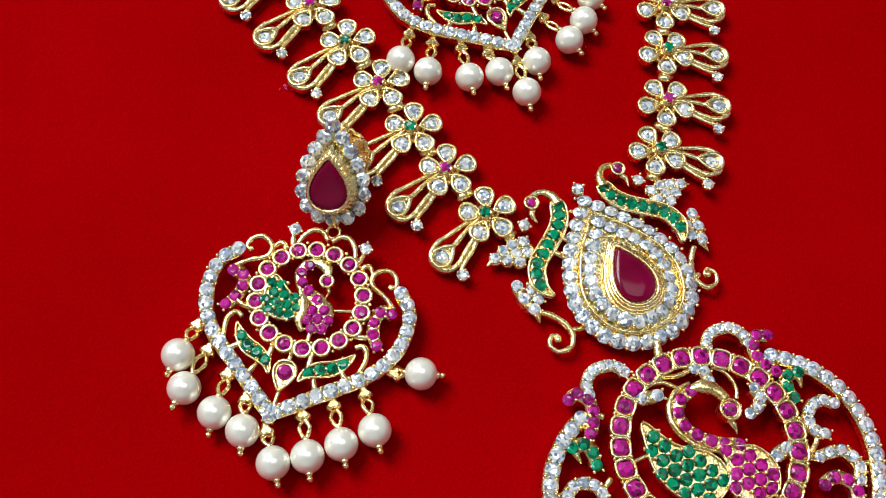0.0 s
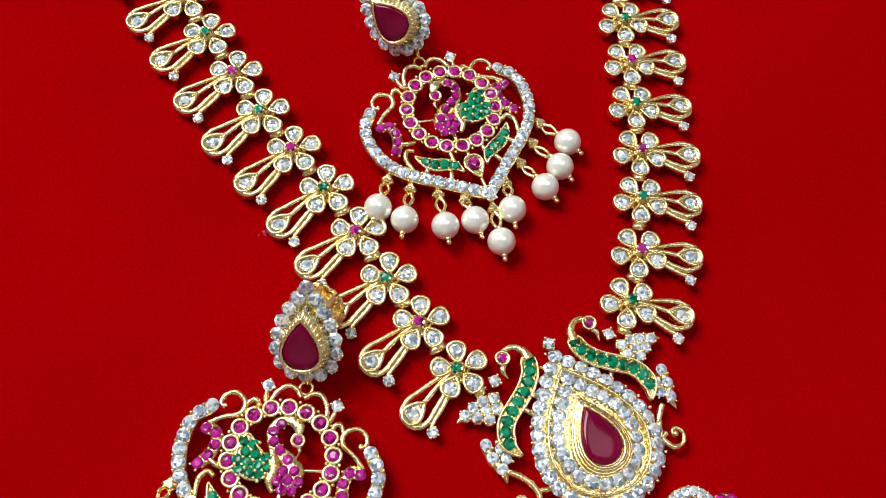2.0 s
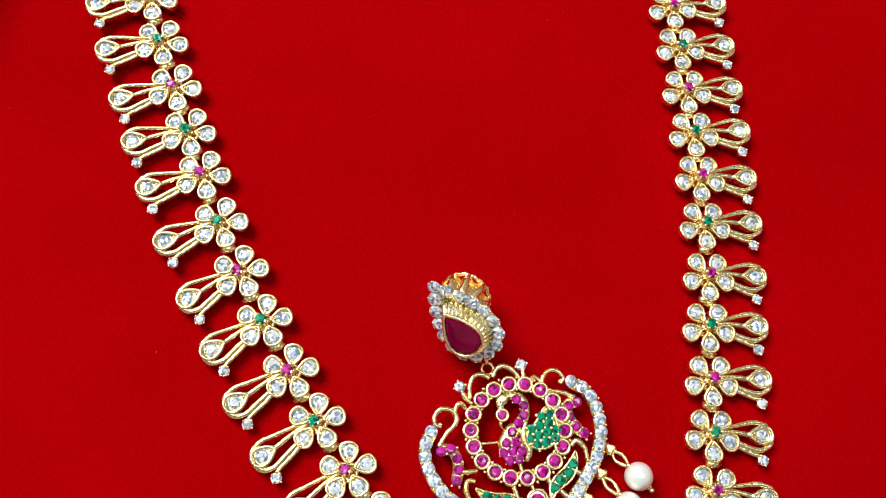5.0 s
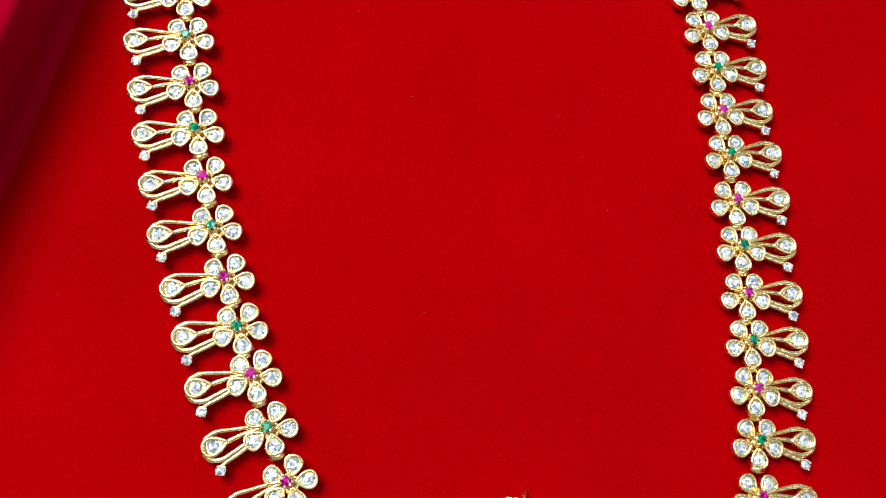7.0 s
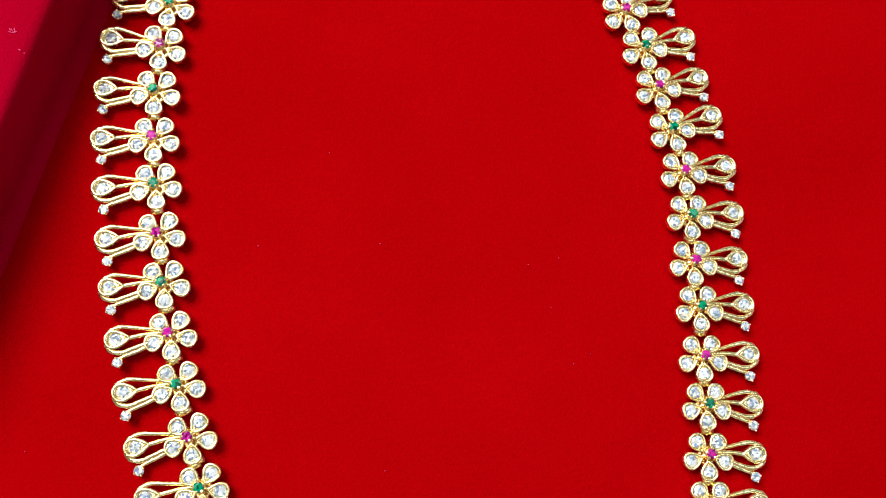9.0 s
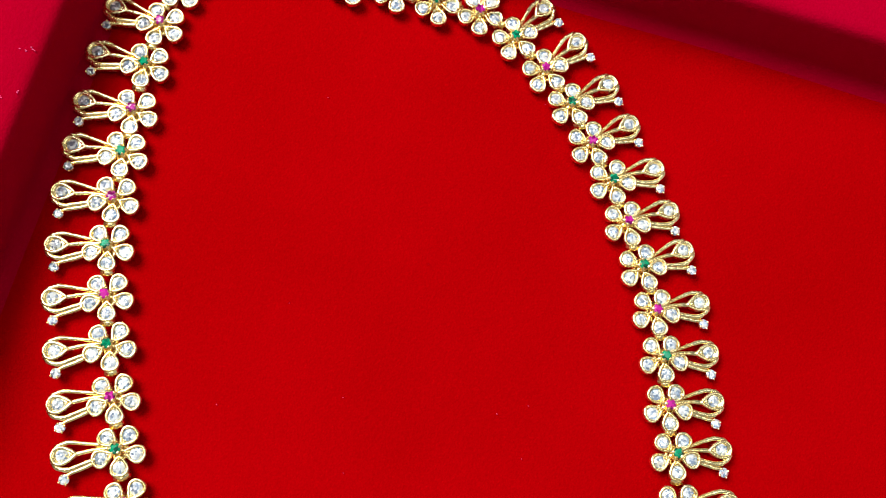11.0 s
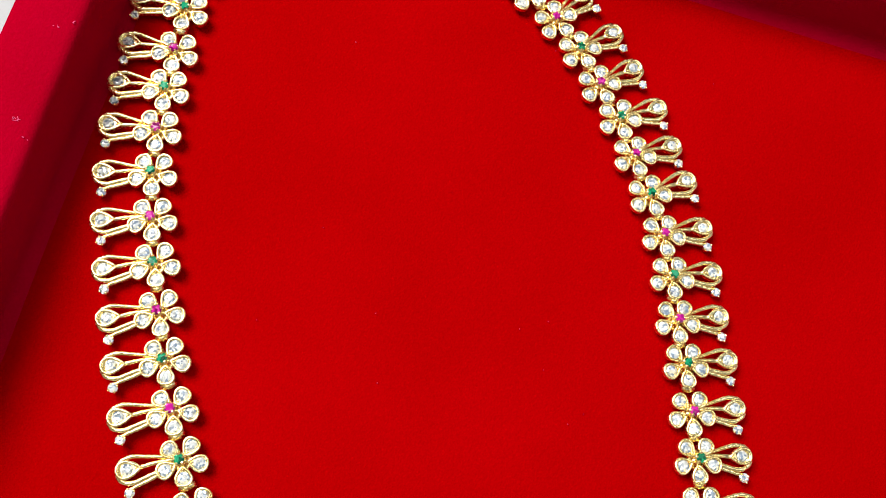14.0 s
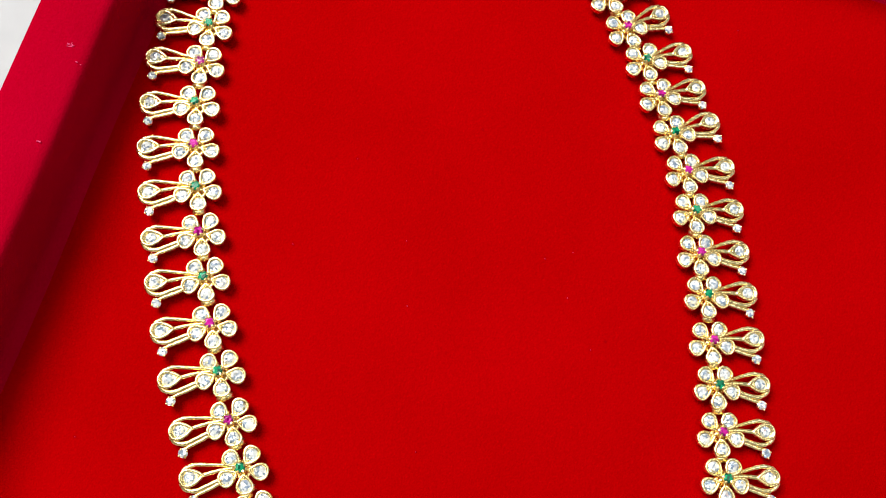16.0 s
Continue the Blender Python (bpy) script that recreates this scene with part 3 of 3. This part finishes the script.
# ---- the hanging peacock pendant ----
def peacock_pendant():
    s, gems = Shape(), []
    cx, cy, radius = 1.0, -1.1, 15.4
    for k in range(27):
        a = 2 * math.pi * (k + 0.3) / 27
        x, y = cx + radius * math.cos(a), cy + radius * math.sin(a)
        bezel(s, x, y, 2.7, 1.62, 0.4, 0.9, a)
        gems.append((RED, 2.8, x, y, 2.8))
        for r in (-1.45, 1.45):
            q = a + math.pi / 27
            bead(s, cx + (radius + r) * math.cos(q), cy + (radius + r) * math.sin(q), 2.8, 0.42)
    for sx in (-1, 1):
        gem_row(gems, s, curve2(turned(sx, [(15.4, 13.2), (15.1, 15.0), (13.6, 16.7), (11.4, 17.1), (9.2, 16.6), (8.0, 15.0)]), 0), 8, WHITE, 2.0, 2.7)
        gem_row(gems, s, curve2(turned(sx, [(19.3, 13.4), (17.4, 14.0), (16.0, 12.5), (15.8, 10.6), (16.5, 8.7), (17.8, 6.9)]), 0), 6, RED, 2.1, 2.8)
        gem_row(gems, s, curve2(turned(sx, [(18.3, 9.8), (22.5, 7.2), (26.0, 3.4), (28.2, -1.2), (28.9, -7.0), (27.4, -13.8), (23.0, -21.5), (14.0, -29.5), (0.5, -36.5)]), 0), 26, WHITE, 2.65, 2.6, 0.6, 0.32)
        gem_row(gems, s, curve2(turned(sx, [(21.6, 5.6), (19.4, 5.6), (18.6, 3.7), (18.8, 1.7)]), 0), 4, GREEN, 2.1, 2.7)
        tube(s, curve2(turned(sx, [(21.2, 5.2), (21.3, 4.2), (21.0, 2.8)]), 2.2), 0.9, 0.5, 6, taper=[1, 0.8, 0.1])
        gem_row(gems, s, curve2(turned(sx, [(25.2, -1.4), (23.4, -0.2), (21.2, -0.6), (19.8, -2.0), (19.6, -4.2), (21.2, -5.6)]), 0), 7, WHITE, 2.0, 2.6)
        gem_row(gems, s, curve2(turned(sx, [(18.4, -8.9), (20.8, -8.8), (23.2, -9.4), (24.4, -12.2), (23.4, -14.6)]), 0), 6, WHITE, 2.0, 2.6)
        gem_row(gems, s, curve2(turned(sx, [(16.9, -13.4), (18.8, -12.7), (20.8, -13.5), (22.0, -15.6), (21.0, -18.2)]), 0), 5, RED, 2.1, 2.7)
        gem_row(gems, s, curve2(turned(sx, [(4.5, -18.6), (8.5, -19.2), (12.2, -18.0)]), 0), 4, GREEN, 2.1, 2.7)
        tube(s, curve2(turned(sx, [(17.4, 4.0), (18.4, 5.4), (20.0, 5.6), (21.8, 5.7)]), 1.5), 0.6, 0.5)
        tube(s, curve2(turned(sx, [(17.0, -1.0), (19.6, -3.0), (19.8, -6.0), (17.4, -7.8)]), 1.5), 0.6, 0.5)
        tube(s, curve2(turned(sx, [(25.0, -1.0), (28.0, -0.8)]), 1.5), 0.6, 0.5)
        tube(s, curve2(turned(sx, [(24.2, -12.0), (27.6, -12.6)]), 1.5), 0.6, 0.5)
        tube(s, curve2(turned(sx, [(15.6, -8.0), (18.4, -9.0)]), 1.5), 0.6, 0.5)
        tube(s, curve2(turned(sx, [(8.1, 15.9), (7.4, 14.6)]), 1.5), 0.7, 0.5)
        tube(s, curve2(turned(sx, [(14.2, 9.0), (15.8, 10.0)]), 1.5), 0.7, 0.5)
    # the bird inside the ring
    paved(gems, s, [(-8.6, 5.9), (-9.7, 2.0), (-9.9, -2.8), (-8.0, -7.0), (-4.0, -10.2), (0.2, -9.0), (1.8, -5.9), (0.0, -2.3), (-5.0, 0.8)], GREEN, 2.2, 3.2, 2.4, 0.88)
    paved(gems, s, [(2.4, -2.2), (5.6, -3.0), (8.3, -4.0), (10.2, -7.6), (8.6, -11.6), (4.2, -12.2), (0.9, -9.6), (2.2, -6.0)], RED, 2.2, 3.4, 2.4, 0.88)
    neck = [(1.6, 8.3), (-0.6, 7.6), (-2.0, 5.8), (-2.2, 3.8), (-1.2, 1.7), (0.6, -0.2), (3.0, -1.7), (5.8, -2.8)]
    gem_row(gems, s, curve2(neck, 0), 8, RED, 2.1, 3.3, 0.66)
    tube(s, curve2([(2.0, 9.7), (-1.2, 9.0), (-3.4, 6.6), (-3.8, 3.8), (-2.7, 1.0), (-0.4, -1.4), (2.4, -3.0)], 2.9), 0.5, 0.6, 6, taper=[0.6, 1, 1.3, 1.3, 1, 0.6])
    tube(s, curve2([(1.4, 8.6), (3.6, 8.4), (5.6, 7.2), (6.8, 5.0)], 3.1), 1.25, 0.9, 8, taper=[0.5, 1.0, 1.0, 0.7])
    bezel(s, 6.7, 3.2, 3.3, 1.75, 0.42, 1.2)
    gems.append((RED, 2.4, 6.7, 3.2, 3.4))
    tube(s, curve2([(6.0, 1.8), (6.4, 0.6), (6.2, -1.0)], 2.8), 0.9, 0.6, 6, taper=[1, 0.7, 0.1])
    for a, b in (((-7.2, 9.8), (-4.2, 9.4)), ((11.2, -6.4), (13.4, -5.8))):
        gem_row(gems, s, curve2([a, b], 0), 2, WHITE, 2.2, 2.9)
    gem_row(gems, s, curve2([(9.9, 1.5), (12.0, 2.2), (13.0, 3.6), (12.7, 5.4)], 0), 4, WHITE, 2.0, 2.9)
    gem_row(gems, s, curve2([(3.9, 11.8), (5.4, 11.2), (5.6, 8.9)], 0), 3, WHITE, 2.0, 2.9)
    tube(s, curve2([(-9.6, 9.8), (-7.0, 9.6)], 1.8), 0.6, 0.5)
    tube(s, curve2([(-8.0, 12.2), (-4.0, 12.6), (0.5, 11.6), (3.4, 11.9)], 2.2), 0.5, 0.5, 6)
    tube(s, curve2([(-6.0, 11.6), (-2.4, 11.4), (0.0, 9.4)], 2.0), 0.5, 0.5, 6)
    tube(s, curve2([(7.2, 11.2), (8.8, 10.0), (9.7, 8.2), (9.8, 6.2), (9.0, 4.6)], 2.0), 0.42, 0.5, 6)
    tube(s, curve2([(-14.0, 0.2), (-11.5, 0.4), (-9.6, 0.6)], 1.8), 0.45, 0.45, 6)
    tube(s, curve2([(13.4, -5.8), (15.4, -5.4)], 1.8), 0.5, 0.5, 6)
    tube(s, curve2([(-1.0, 15.4), (-0.4, 17.0), (0.2, 18.6)], 1.6), 0.8, 0.6, 6)
    ob = under(necklace, "peacock_pendant", s.mesh("peacock_pendant", GOLD), pose(54.6 * MM, 32.1 * MM, 2.0 * MM, 0, 0, 18.8) @ Matrix.Scale(0.988, 4), "openwork gold pendant with a peacock of red and green stones")
    settle(ob, gems)


peacock_pendant()


# ---- the two earrings ----
def pearl_shape():
    s = Shape()
    ball(s, (0, 0, 0), 2.85, 24, 14)
    return s.mesh("pearl", PEARL)


def pearl_pin_shape():
    """Caps and the end bead of the wire that runs through a pearl, along +y."""
    s = Shape()
    for y, r in ((2.85, 0.75), (-2.85, 0.6)):
        ball(s, (0, y, 0), r, 8, 5)
    tube(s, [Vector((0, 2.8, 0)), Vector((0, 3.5, 0))], 0.4, 0.4)
    ball(s, (0, 3.7, 0), 0.62, 8, 6)
    return s.mesh("pin", GOLD)


PEARL_MESH, PIN_MESH = pearl_shape(), pearl_pin_shape()


def hang_pearls(earring, places, holds):
    for (x, y), (ax, ay) in zip(places, holds):
        d = (Vector((x, y)) - Vector((ax, ay))).normalized()
        pearl = under(earring, "pearl", PEARL_MESH, pose(x * MM, y * MM, 2.9 * MM, 0, 0, math.degrees(math.atan2(-d.x, d.y))), "round cream pearl")
        under(pearl, "pin", PIN_MESH, pose(0, 0, 0, random.uniform(-14, 6)), "gold wire pin")
        s = Shape()
        side = Vector((-d.y, d.x)) * random.choice((-0.9, 0.9))
        gap = (Vector((x, y)) - Vector((ax, ay))).length - 2.9
        start, end = Vector((ax, ay)), Vector((ax, ay)) + d * gap
        knot = Shape()
        turn, mid = math.atan2(d.y, d.x) + math.pi, start + d * 0.9
        trefoil = []
        for k in range(24):
            a = math.pi * k / 12
            r = 1.25 * (1 + 0.26 * math.cos(3 * a))
            trefoil.append(Vector((mid.x + r * math.cos(a + turn), mid.y + r * math.sin(a + turn), 0)))
        plate(knot, trefoil, 1.0, 2.9, 0.55)
        m = start.lerp(end, 0.62)
        tube(s, spline([(*(start + d * 1.4), 1.8), (*(m + side), 2.4), (*end, 2.9), (*(m - side), 2.0), (*(start + d * 1.8), 1.5)], 5), 0.42, 0.42, 6)
        under(earring, "wire_loop", s.mesh("wire_loop", GOLD))
        under(earring, "trefoil_hanger", knot.mesh("trefoil_hanger", GOLD))


def stud(earring, centre, lean, way, tip):
    """The ear stud: a red pear stone in a ring of white ones, with its screw nut and post behind; it leans over on the velvet."""
    n = Vector((math.sin(radians(lean)) * math.cos(radians(way)), math.sin(radians(lean)) * math.sin(radians(way)), math.cos(radians(lean))))
    t = Vector((-math.sin(radians(tip)), math.cos(radians(tip)), 0))
    t = (t - n * t.dot(n)).normalized()
    turn = Matrix((t.cross(n), t, n)).transposed().to_4x4()
    m = earring.matrix_basis.inverted() @ Matrix.Translation(Vector(centre) * MM) @ turn
    s, gems = Shape(), []
    halo = drop_outline(0, 0, 90, 16.9, 11.1, 0, 60)
    ring = evenly(halo + halo[:1], 17)[:-1]
    plate(s, drop_outline(0, 0, 90, 18.4, 12.6, 0, 30), -1.4, -0.3, 0.95)
    for p in ring:
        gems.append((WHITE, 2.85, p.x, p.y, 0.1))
        d = Vector((p.x, p.y, 0)).normalized()
        for w in (-24, 24):
            q = p + (Matrix.Rotation(radians(w), 3, "Z") @ d) * 1.3
            bead(s, q.x, q.y, 0.15, 0.26)
    # the tall ribbed collar that lifts the red stone
    low, top = drop_outline(0, -0.9, 90, 12.6, 9.2, 0.0, 36), drop_outline(0, -1.3, 90, 9.8, 7.3, 3.2, 36)
    plate(s, low, -0.4, 0.5, 0.97)
    a, b = s.ring([p * 0.99 for p in low]), s.ring([p * 0.99 for p in top])
    s.bridge(a, b)
    for p, q in zip(low, top):
        tube(s, [p * 1.02, q * 1.02], 0.3, 0.3, 5)
    band(s, top, 0.3, 2.2, 3.9, closed=True)
    plate(s, top, 1.0, 3.0, 0.97)
    ob = under(earring, "stud", s.mesh("stud", GOLD), m, "gold stud with a halo of white stones")
    settle(ob, gems)
    under(ob, "pear_stone", drop_stone(RUBY, 9.2, 6.8, 1.1), pose(0, -1.3 * MM, 2.95 * MM), "deep red pear-cut stone")
    s = Shape()
    # a lobed nut, widest behind, with a toothed rim
    rings = []
    for z, r, lobe in ((-1.6, 3.3, 0.05), (-2.6, 3.9, 0.12), (-4.6, 4.5, 0.2), (-6.6, 4.8, 0.14), (-7.4, 4.5, 0.05)):
        rings.append(s.ring([(r * (1 + lobe * math.cos(9 * math.pi * k / 36)) * math.cos(math.pi * k / 36), 1.9 + r * (1 + lobe * math.cos(9 * math.pi * k / 36)) * math.sin(math.pi * k / 36), z) for k in range(72)]))
    for p, q in zip(rings, rings[1:]):
        s.bridge(q, p)
    s.face(tuple(rings[0]))
    s.face(tuple(reversed(rings[-1])))
    rim = [Vector((4.9 * (1 + 0.06 * (k % 2)) * math.cos(math.pi * k / 18), 1.9 + 4.9 * (1 + 0.06 * (k % 2)) * math.sin(math.pi * k / 18), -6.9)) for k in range(36)]
    tube(s, rim, 0.42, 0.42, 6, closed=True)
    under(ob, "screw_nut", s.mesh("screw_nut", GOLD), None, "serrated gold screw nut")
    s = Shape()
    tube(s, [Vector((0, 1.9, -6.5)), Vector((0, 1.9, -13.6)), Vector((0, 1.9, -15.4))], 0.5, 0.5, 8, taper=[1, 1, 0.6])
    under(ob, "post", s.mesh("post", GOLD), None, "thin gold ear post")


def earring(x, y, turn, sx, shift, label, pearls, holds):
    s, gems = Shape(), []
    for side in (-1, 1):
        rim = curve2(turned(side, [(15.0, 5.6), (17.2, 3.0), (17.9, -0.6), (17.1, -5.2), (14.6, -9.4), (11.0, -12.6), (5.2, -17.0), (0.6, -20.6)]), 0)
        gem_row(gems, s, rim, 15, WHITE, 2.55, 2.5, 0.58, 0.3)
        gem_row(gems, s, curve2(turned(side, [(14.5, 1.4), (12.8, 1.5), (12.0, -0.5), (12.4, -2.9), (13.6, -4.9)]), 0), 5, RED, 2.0, 2.5)
        leaf = curve2(turned(side, [(10.6, -7.4), (9.4, -9.2), (7.6, -10.8), (5.4, -11.7), (3.6, -12.8), (2.6, -14.6)]), 1.8)
        tube(s, leaf, 1.05, 0.45, 8, taper=[0.05, 0.6, 1, 1, 0.9, 0.5, 0.05])
        for p in evenly(leaf[6:-6], 4):
            gems.append((GREEN, 2.15, p.x, p.y, 2.5))
            prongs(s, p.x, p.y, 2.6, 1.1, 4, 20, 0.24)
        for w in (-1, 1):
            edge = []
            for k, p in enumerate(leaf):
                t = (leaf[min(k + 1, len(leaf) - 1)] - leaf[max(k - 1, 0)]).normalized() * (1.3 * w * math.sin(math.pi * k / (len(leaf) - 1)))
                edge.append(Vector((p.x - t.y, p.y + t.x, 2.3)))
            tube(s, edge, 0.25, 0.4, 5)
        wires = (
            [(10.1, -6.2), (11.4, -5.6), (12.3, -6.6), (12.5, -8.1), (12.0, -10.4)],
            [(14.6, 2.4), (12.4, 4.2), (9.7, 5.7), (9.5, 7.8), (11.4, 9.1), (13.2, 8.4), (13.8, 6.7), (12.7, 5.9)],
            [(0.3, 11.6), (1.6, 12.9), (3.3, 13.0), (4.8, 11.3), (5.4, 9.0)],
            [(9.5, 7.2), (8.4, 8.8), (7.4, 8.6), (7.0, 7.4)],
            [(6.6, 11.2), (6.3, 9.6), (5.6, 8.2)],
            [(9.0, -4.4), (11.0, -4.0), (12.2, -3.4)],
            [(8.6, -10.4), (9.8, -11.6), (11.0, -12.4)],
            [(3.6, -12.8), (3.4, -8.4)],
            [(5.0, -13.4), (6.0, -15.6)],
        )
        for w in wires:
            tube(s, curve2(turned(side, w), 2.0), 0.52, 0.62, 7, taper=[0.9, 1.1, 1.1, 0.8])
        bead(s, 12.9 * side, 6.3, 2.0, 0.6)
        plate(s, circle(6.6 * side, 12.0, 0, 1.05, 8), 1.0, 2.1)
        prongs(s, 6.6 * side, 12.0, 2.5, 1.2, 4, 0, 0.34)
        gems.append((WHITE, 2.2, 6.6 * side, 12.0, 2.5))
    gems.append((WHITE, 2.2, 0, -21.6, 2.5))
    prongs(s, 0, -21.6, 2.5, 1.2, 4, 45, 0.28)
    plate(s, circle(0, -21.4, 0, 1.3, 8), 1.0, 2.1)
    out = drop_outline(0, -14.3, 270, 5.4, 3.8, 2.4, 18)
    tube(s, out, 0.32, 0.5, 6, closed=True)
    plate(s, out, 1.0, 2.0, 0.95)
    gems.append((RED, 2.6, 0, -13.6, 2.5))
    tube(s, curve2([(0, -11.8), (0, -9.0)], 1.8), 0.45, 0.5)
    tube(s, curve2([(0.1, -16.6), (0, -20.4)], 1.8), 0.4, 0.5)
    tube(s, circle(0, 13.6, 1.8, 1.2, 12), 0.32, 0.32, 6, closed=True)
    bead(s, -0.9, 12.2, 2.0, 0.6)
    bead(s, 0.9, 12.2, 2.0, 0.6)
    tube(s, [Vector((0, 14.4, 2.2)), Vector((-0.6 * sx, 16.2, 3.4))], 0.5, 0.5)
    # the red ring with the bird inside
    c, core_gems = Shape(), []
    for k in range(18):
        a = 2 * math.pi * k / 18
        gx, gy = 9.35 * math.cos(a), 0.1 + 9.2 * math.sin(a)
        bezel(c, gx, gy, 2.5, 1.4, 0.46, 1.1)
        core_gems.append((RED, 2.2, gx, gy, 2.6))
        for r in (8.1, 10.5):
            bead(c, r * math.cos(a + 0.1745), 0.1 + r * math.sin(a + 0.1745), 2.6, 0.38)
    # the bird, with a bare gold belly beside the wing
    tube(c, curve2(turned(sx, [(-2.2, 1.2), (-1.0, -0.4), (-0.4, -2.4), (-0.6, -4.4), (0.6, -6.0)]), 2.6), 0.8, 0.75, 8, taper=[0.5, 1.0, 1.2, 1.0, 0.5])
    tube(c, curve2(turned(sx, [(1.7, 5.0), (1.0, 6.6), (-0.8, 7.2), (-2.6, 6.2), (-3.2, 4.2), (-2.2, 2.2), (-0.6, 1.0), (1.4, 0.0), (2.9, -1.6), (2.9, -3.6), (1.4, -4.8)]), 2.0), 1.15, 0.45, 8, taper=[0.4, 1.1, 0.9, 0.9, 0.9, 1, 1.2, 1.6, 1.8, 1.6, 0.9])
    for gx, gy in ((-1.9, 5.9), (-2.8, 4.2), (-2.1, 2.5), (-0.6, 1.4), (1.3, 0.2), (3.1, -1.4), (1.2, -1.9), (0.7, -3.8), (2.5, -3.2), (4.3, -3.0), (3.7, -4.8), (1.9, -5.1)):
        core_gems.append((RED, 1.9, gx * sx, gy, 2.9))
        prongs(c, gx * sx, gy, 2.75, 1.0, 3, 80, 0.24)
    bezel(c, 1.9 * sx, 3.9, 2.8, 1.15, 0.34, 1.2)
    core_gems.append((RED, 1.7, 1.9 * sx, 3.9, 2.9))
    tube(c, curve2(turned(sx, [(2.4, 3.0), (2.8, 2.2), (2.6, 1.2)]), 2.2), 0.5, 0.4, 5, taper=[1, 0.8, 0.1])
    tube(c, curve2(turned(sx, [(4.3, -0.7), (6.3, -0.2), (8.3, 0.4)]), 1.6), 0.35, 0.4, 5)
    tube(c, curve2(turned(sx, [(1.8, -4.6), (2.0, -8.2)]), 1.7), 0.5, 0.4, 5)
    tube(c, curve2(turned(sx, [(-7.0, -1.0), (-8.6, -1.4)]), 1.7), 0.5, 0.4, 5)
    paved(core_gems, c, turned(sx, [(-7.0, 2.6), (-7.8, -0.6), (-7.0, -3.6), (-4.4, -5.0), (-1.6, -3.9), (-1.4, -1.2), (-4.2, 0.6)]), GREEN, 1.9, 2.8, 1.9, 0.93)
    ob = tagged(new("earring"), label, "earring", "pair of earrings")
    ob.matrix_basis = pose(x * MM, y * MM, 0, 0, 0, turn)
    # the frame is dished and stands a little off the velvet
    lift = Matrix.Rotation(radians(-turn), 4, "Z") @ pose(0, -0.55 * MM, 1.5 * MM, 0, 0, turn) @ Matrix.Scale(0.991, 4)
    frame_part = under(ob, "openwork_frame", s.mesh("openwork_frame", GOLD), lift, "openwork gold frame set with white, red and green stones")
    settle(frame_part, gems)
    medallion = under(ob, "peacock_medallion", c.mesh("peacock_medallion", GOLD), lift @ pose(shift * MM, 0, 0), "peacock of red and green stones inside a red-stone ring")
    settle(medallion, core_gems)
    hang_pearls(ob, pearls, holds)
    return ob


HOLDS = [(-16.9, -8.9), (-13.6, -12.5), (-9.2, -15.6), (-5.0, -18.7), (-0.3, -23.0), (4.7, -18.8), (9.0, -15.8), (13.4, -12.6), (16.9, -8.9)]
first = earring(-11.93, 56.19, -15.0, 1, 0.0, "gold peacock earring with pearls, its stud lying over the necklace", [(-18, -15.9), (-15, -21), (-8.8, -23.5), (-3.4, -25.1), (3.1, -28.7), (8.1, -26.2), (12.8, -22.8), (17.4, -19.1), (22.2, -7.7)], HOLDS)
second = earring(16.1, 129.35, 26.0, -1, 1.2, "gold peacock earring with pearls lying inside the necklace", [(-22, -15.1), (-18.2, -19.6), (-11.3, -24), (-5.3, -25.2), (-2.5, -31.5), (2.7, -26), (11.2, -24.1), (16.2, -21.1), (20.4, -16.6)], HOLDS)
stud(first, (-8.7, 77.3, 9.6), 40, 254, -6)
stud(second, (3.5, 148.6, 9.4), 49, 246, 31)

# ---- lint on the velvet ----
FLOOR_LINT = [(-19.6, 193.6), (-15.0, 179.2), (-16.2, 274.8), (-45.4, 260.9), (-30.2, 242.4), (10.4, 247.0), (3.7, 244.2), (47.2, 316.4), (-27.3, 226.6), (10.5, 235.3), (17.5, 223.7)]
RIM_LINT = [(-105.2, 319.5), (-106.9, 301.1), (-104.6, 301.9), (-109.1, 290.4), (-105.8, 292.2), (-111.9, 244.3), (-109.0, 263.5), (26.6, 346.6), (37.3, 345.0), (42.6, 344.2)]
s = Shape()
for x, y in FLOOR_LINT + [(random.uniform(-95, 85), random.uniform(-10, 330)) for k in range(14)]:
    r = random.uniform(0.06, 0.13)
    tube(s, [Vector((x, y, 0.2)), Vector((x + random.uniform(-2, 2) * r, y + random.uniform(-2, 2) * r, 0.35))], r * 0.8, r * 0.6, 5)
for x, y in RIM_LINT:
    for k in range(random.randint(1, 4)):
        u, v = x + random.uniform(-0.7, 0.7), y + random.uniform(-0.5, 0.5)
        tube(s, [Vector((u, v, 20.75)), Vector((u + random.uniform(-0.5, 0.5), v + random.uniform(-0.3, 0.3), 20.85))], 0.12, 0.08, 5)
# three wider tufts of fluff
for x, y, z in ((-85.4, 128.1, 0.15), (-19.0, 100.4, 0.15), (-111.9, 267.3, 20.75)):
    for k in range(9):
        u, v, a = x + random.gauss(0, 0.5), y + random.gauss(0, 0.3), random.uniform(0, math.pi)
        tube(s, [Vector((u, v, z)), Vector((u + 0.4 * math.cos(a), v + 0.4 * math.sin(a), z + 0.15)), Vector((u + 0.8 * math.cos(a), v + 0.5 * math.sin(a), z))], 0.07, 0.06, 5)
tagged(new("lint", s.mesh("lint", LINT)), "tiny pale pink lint specks on the red velvet", "lint", kind="stuff")
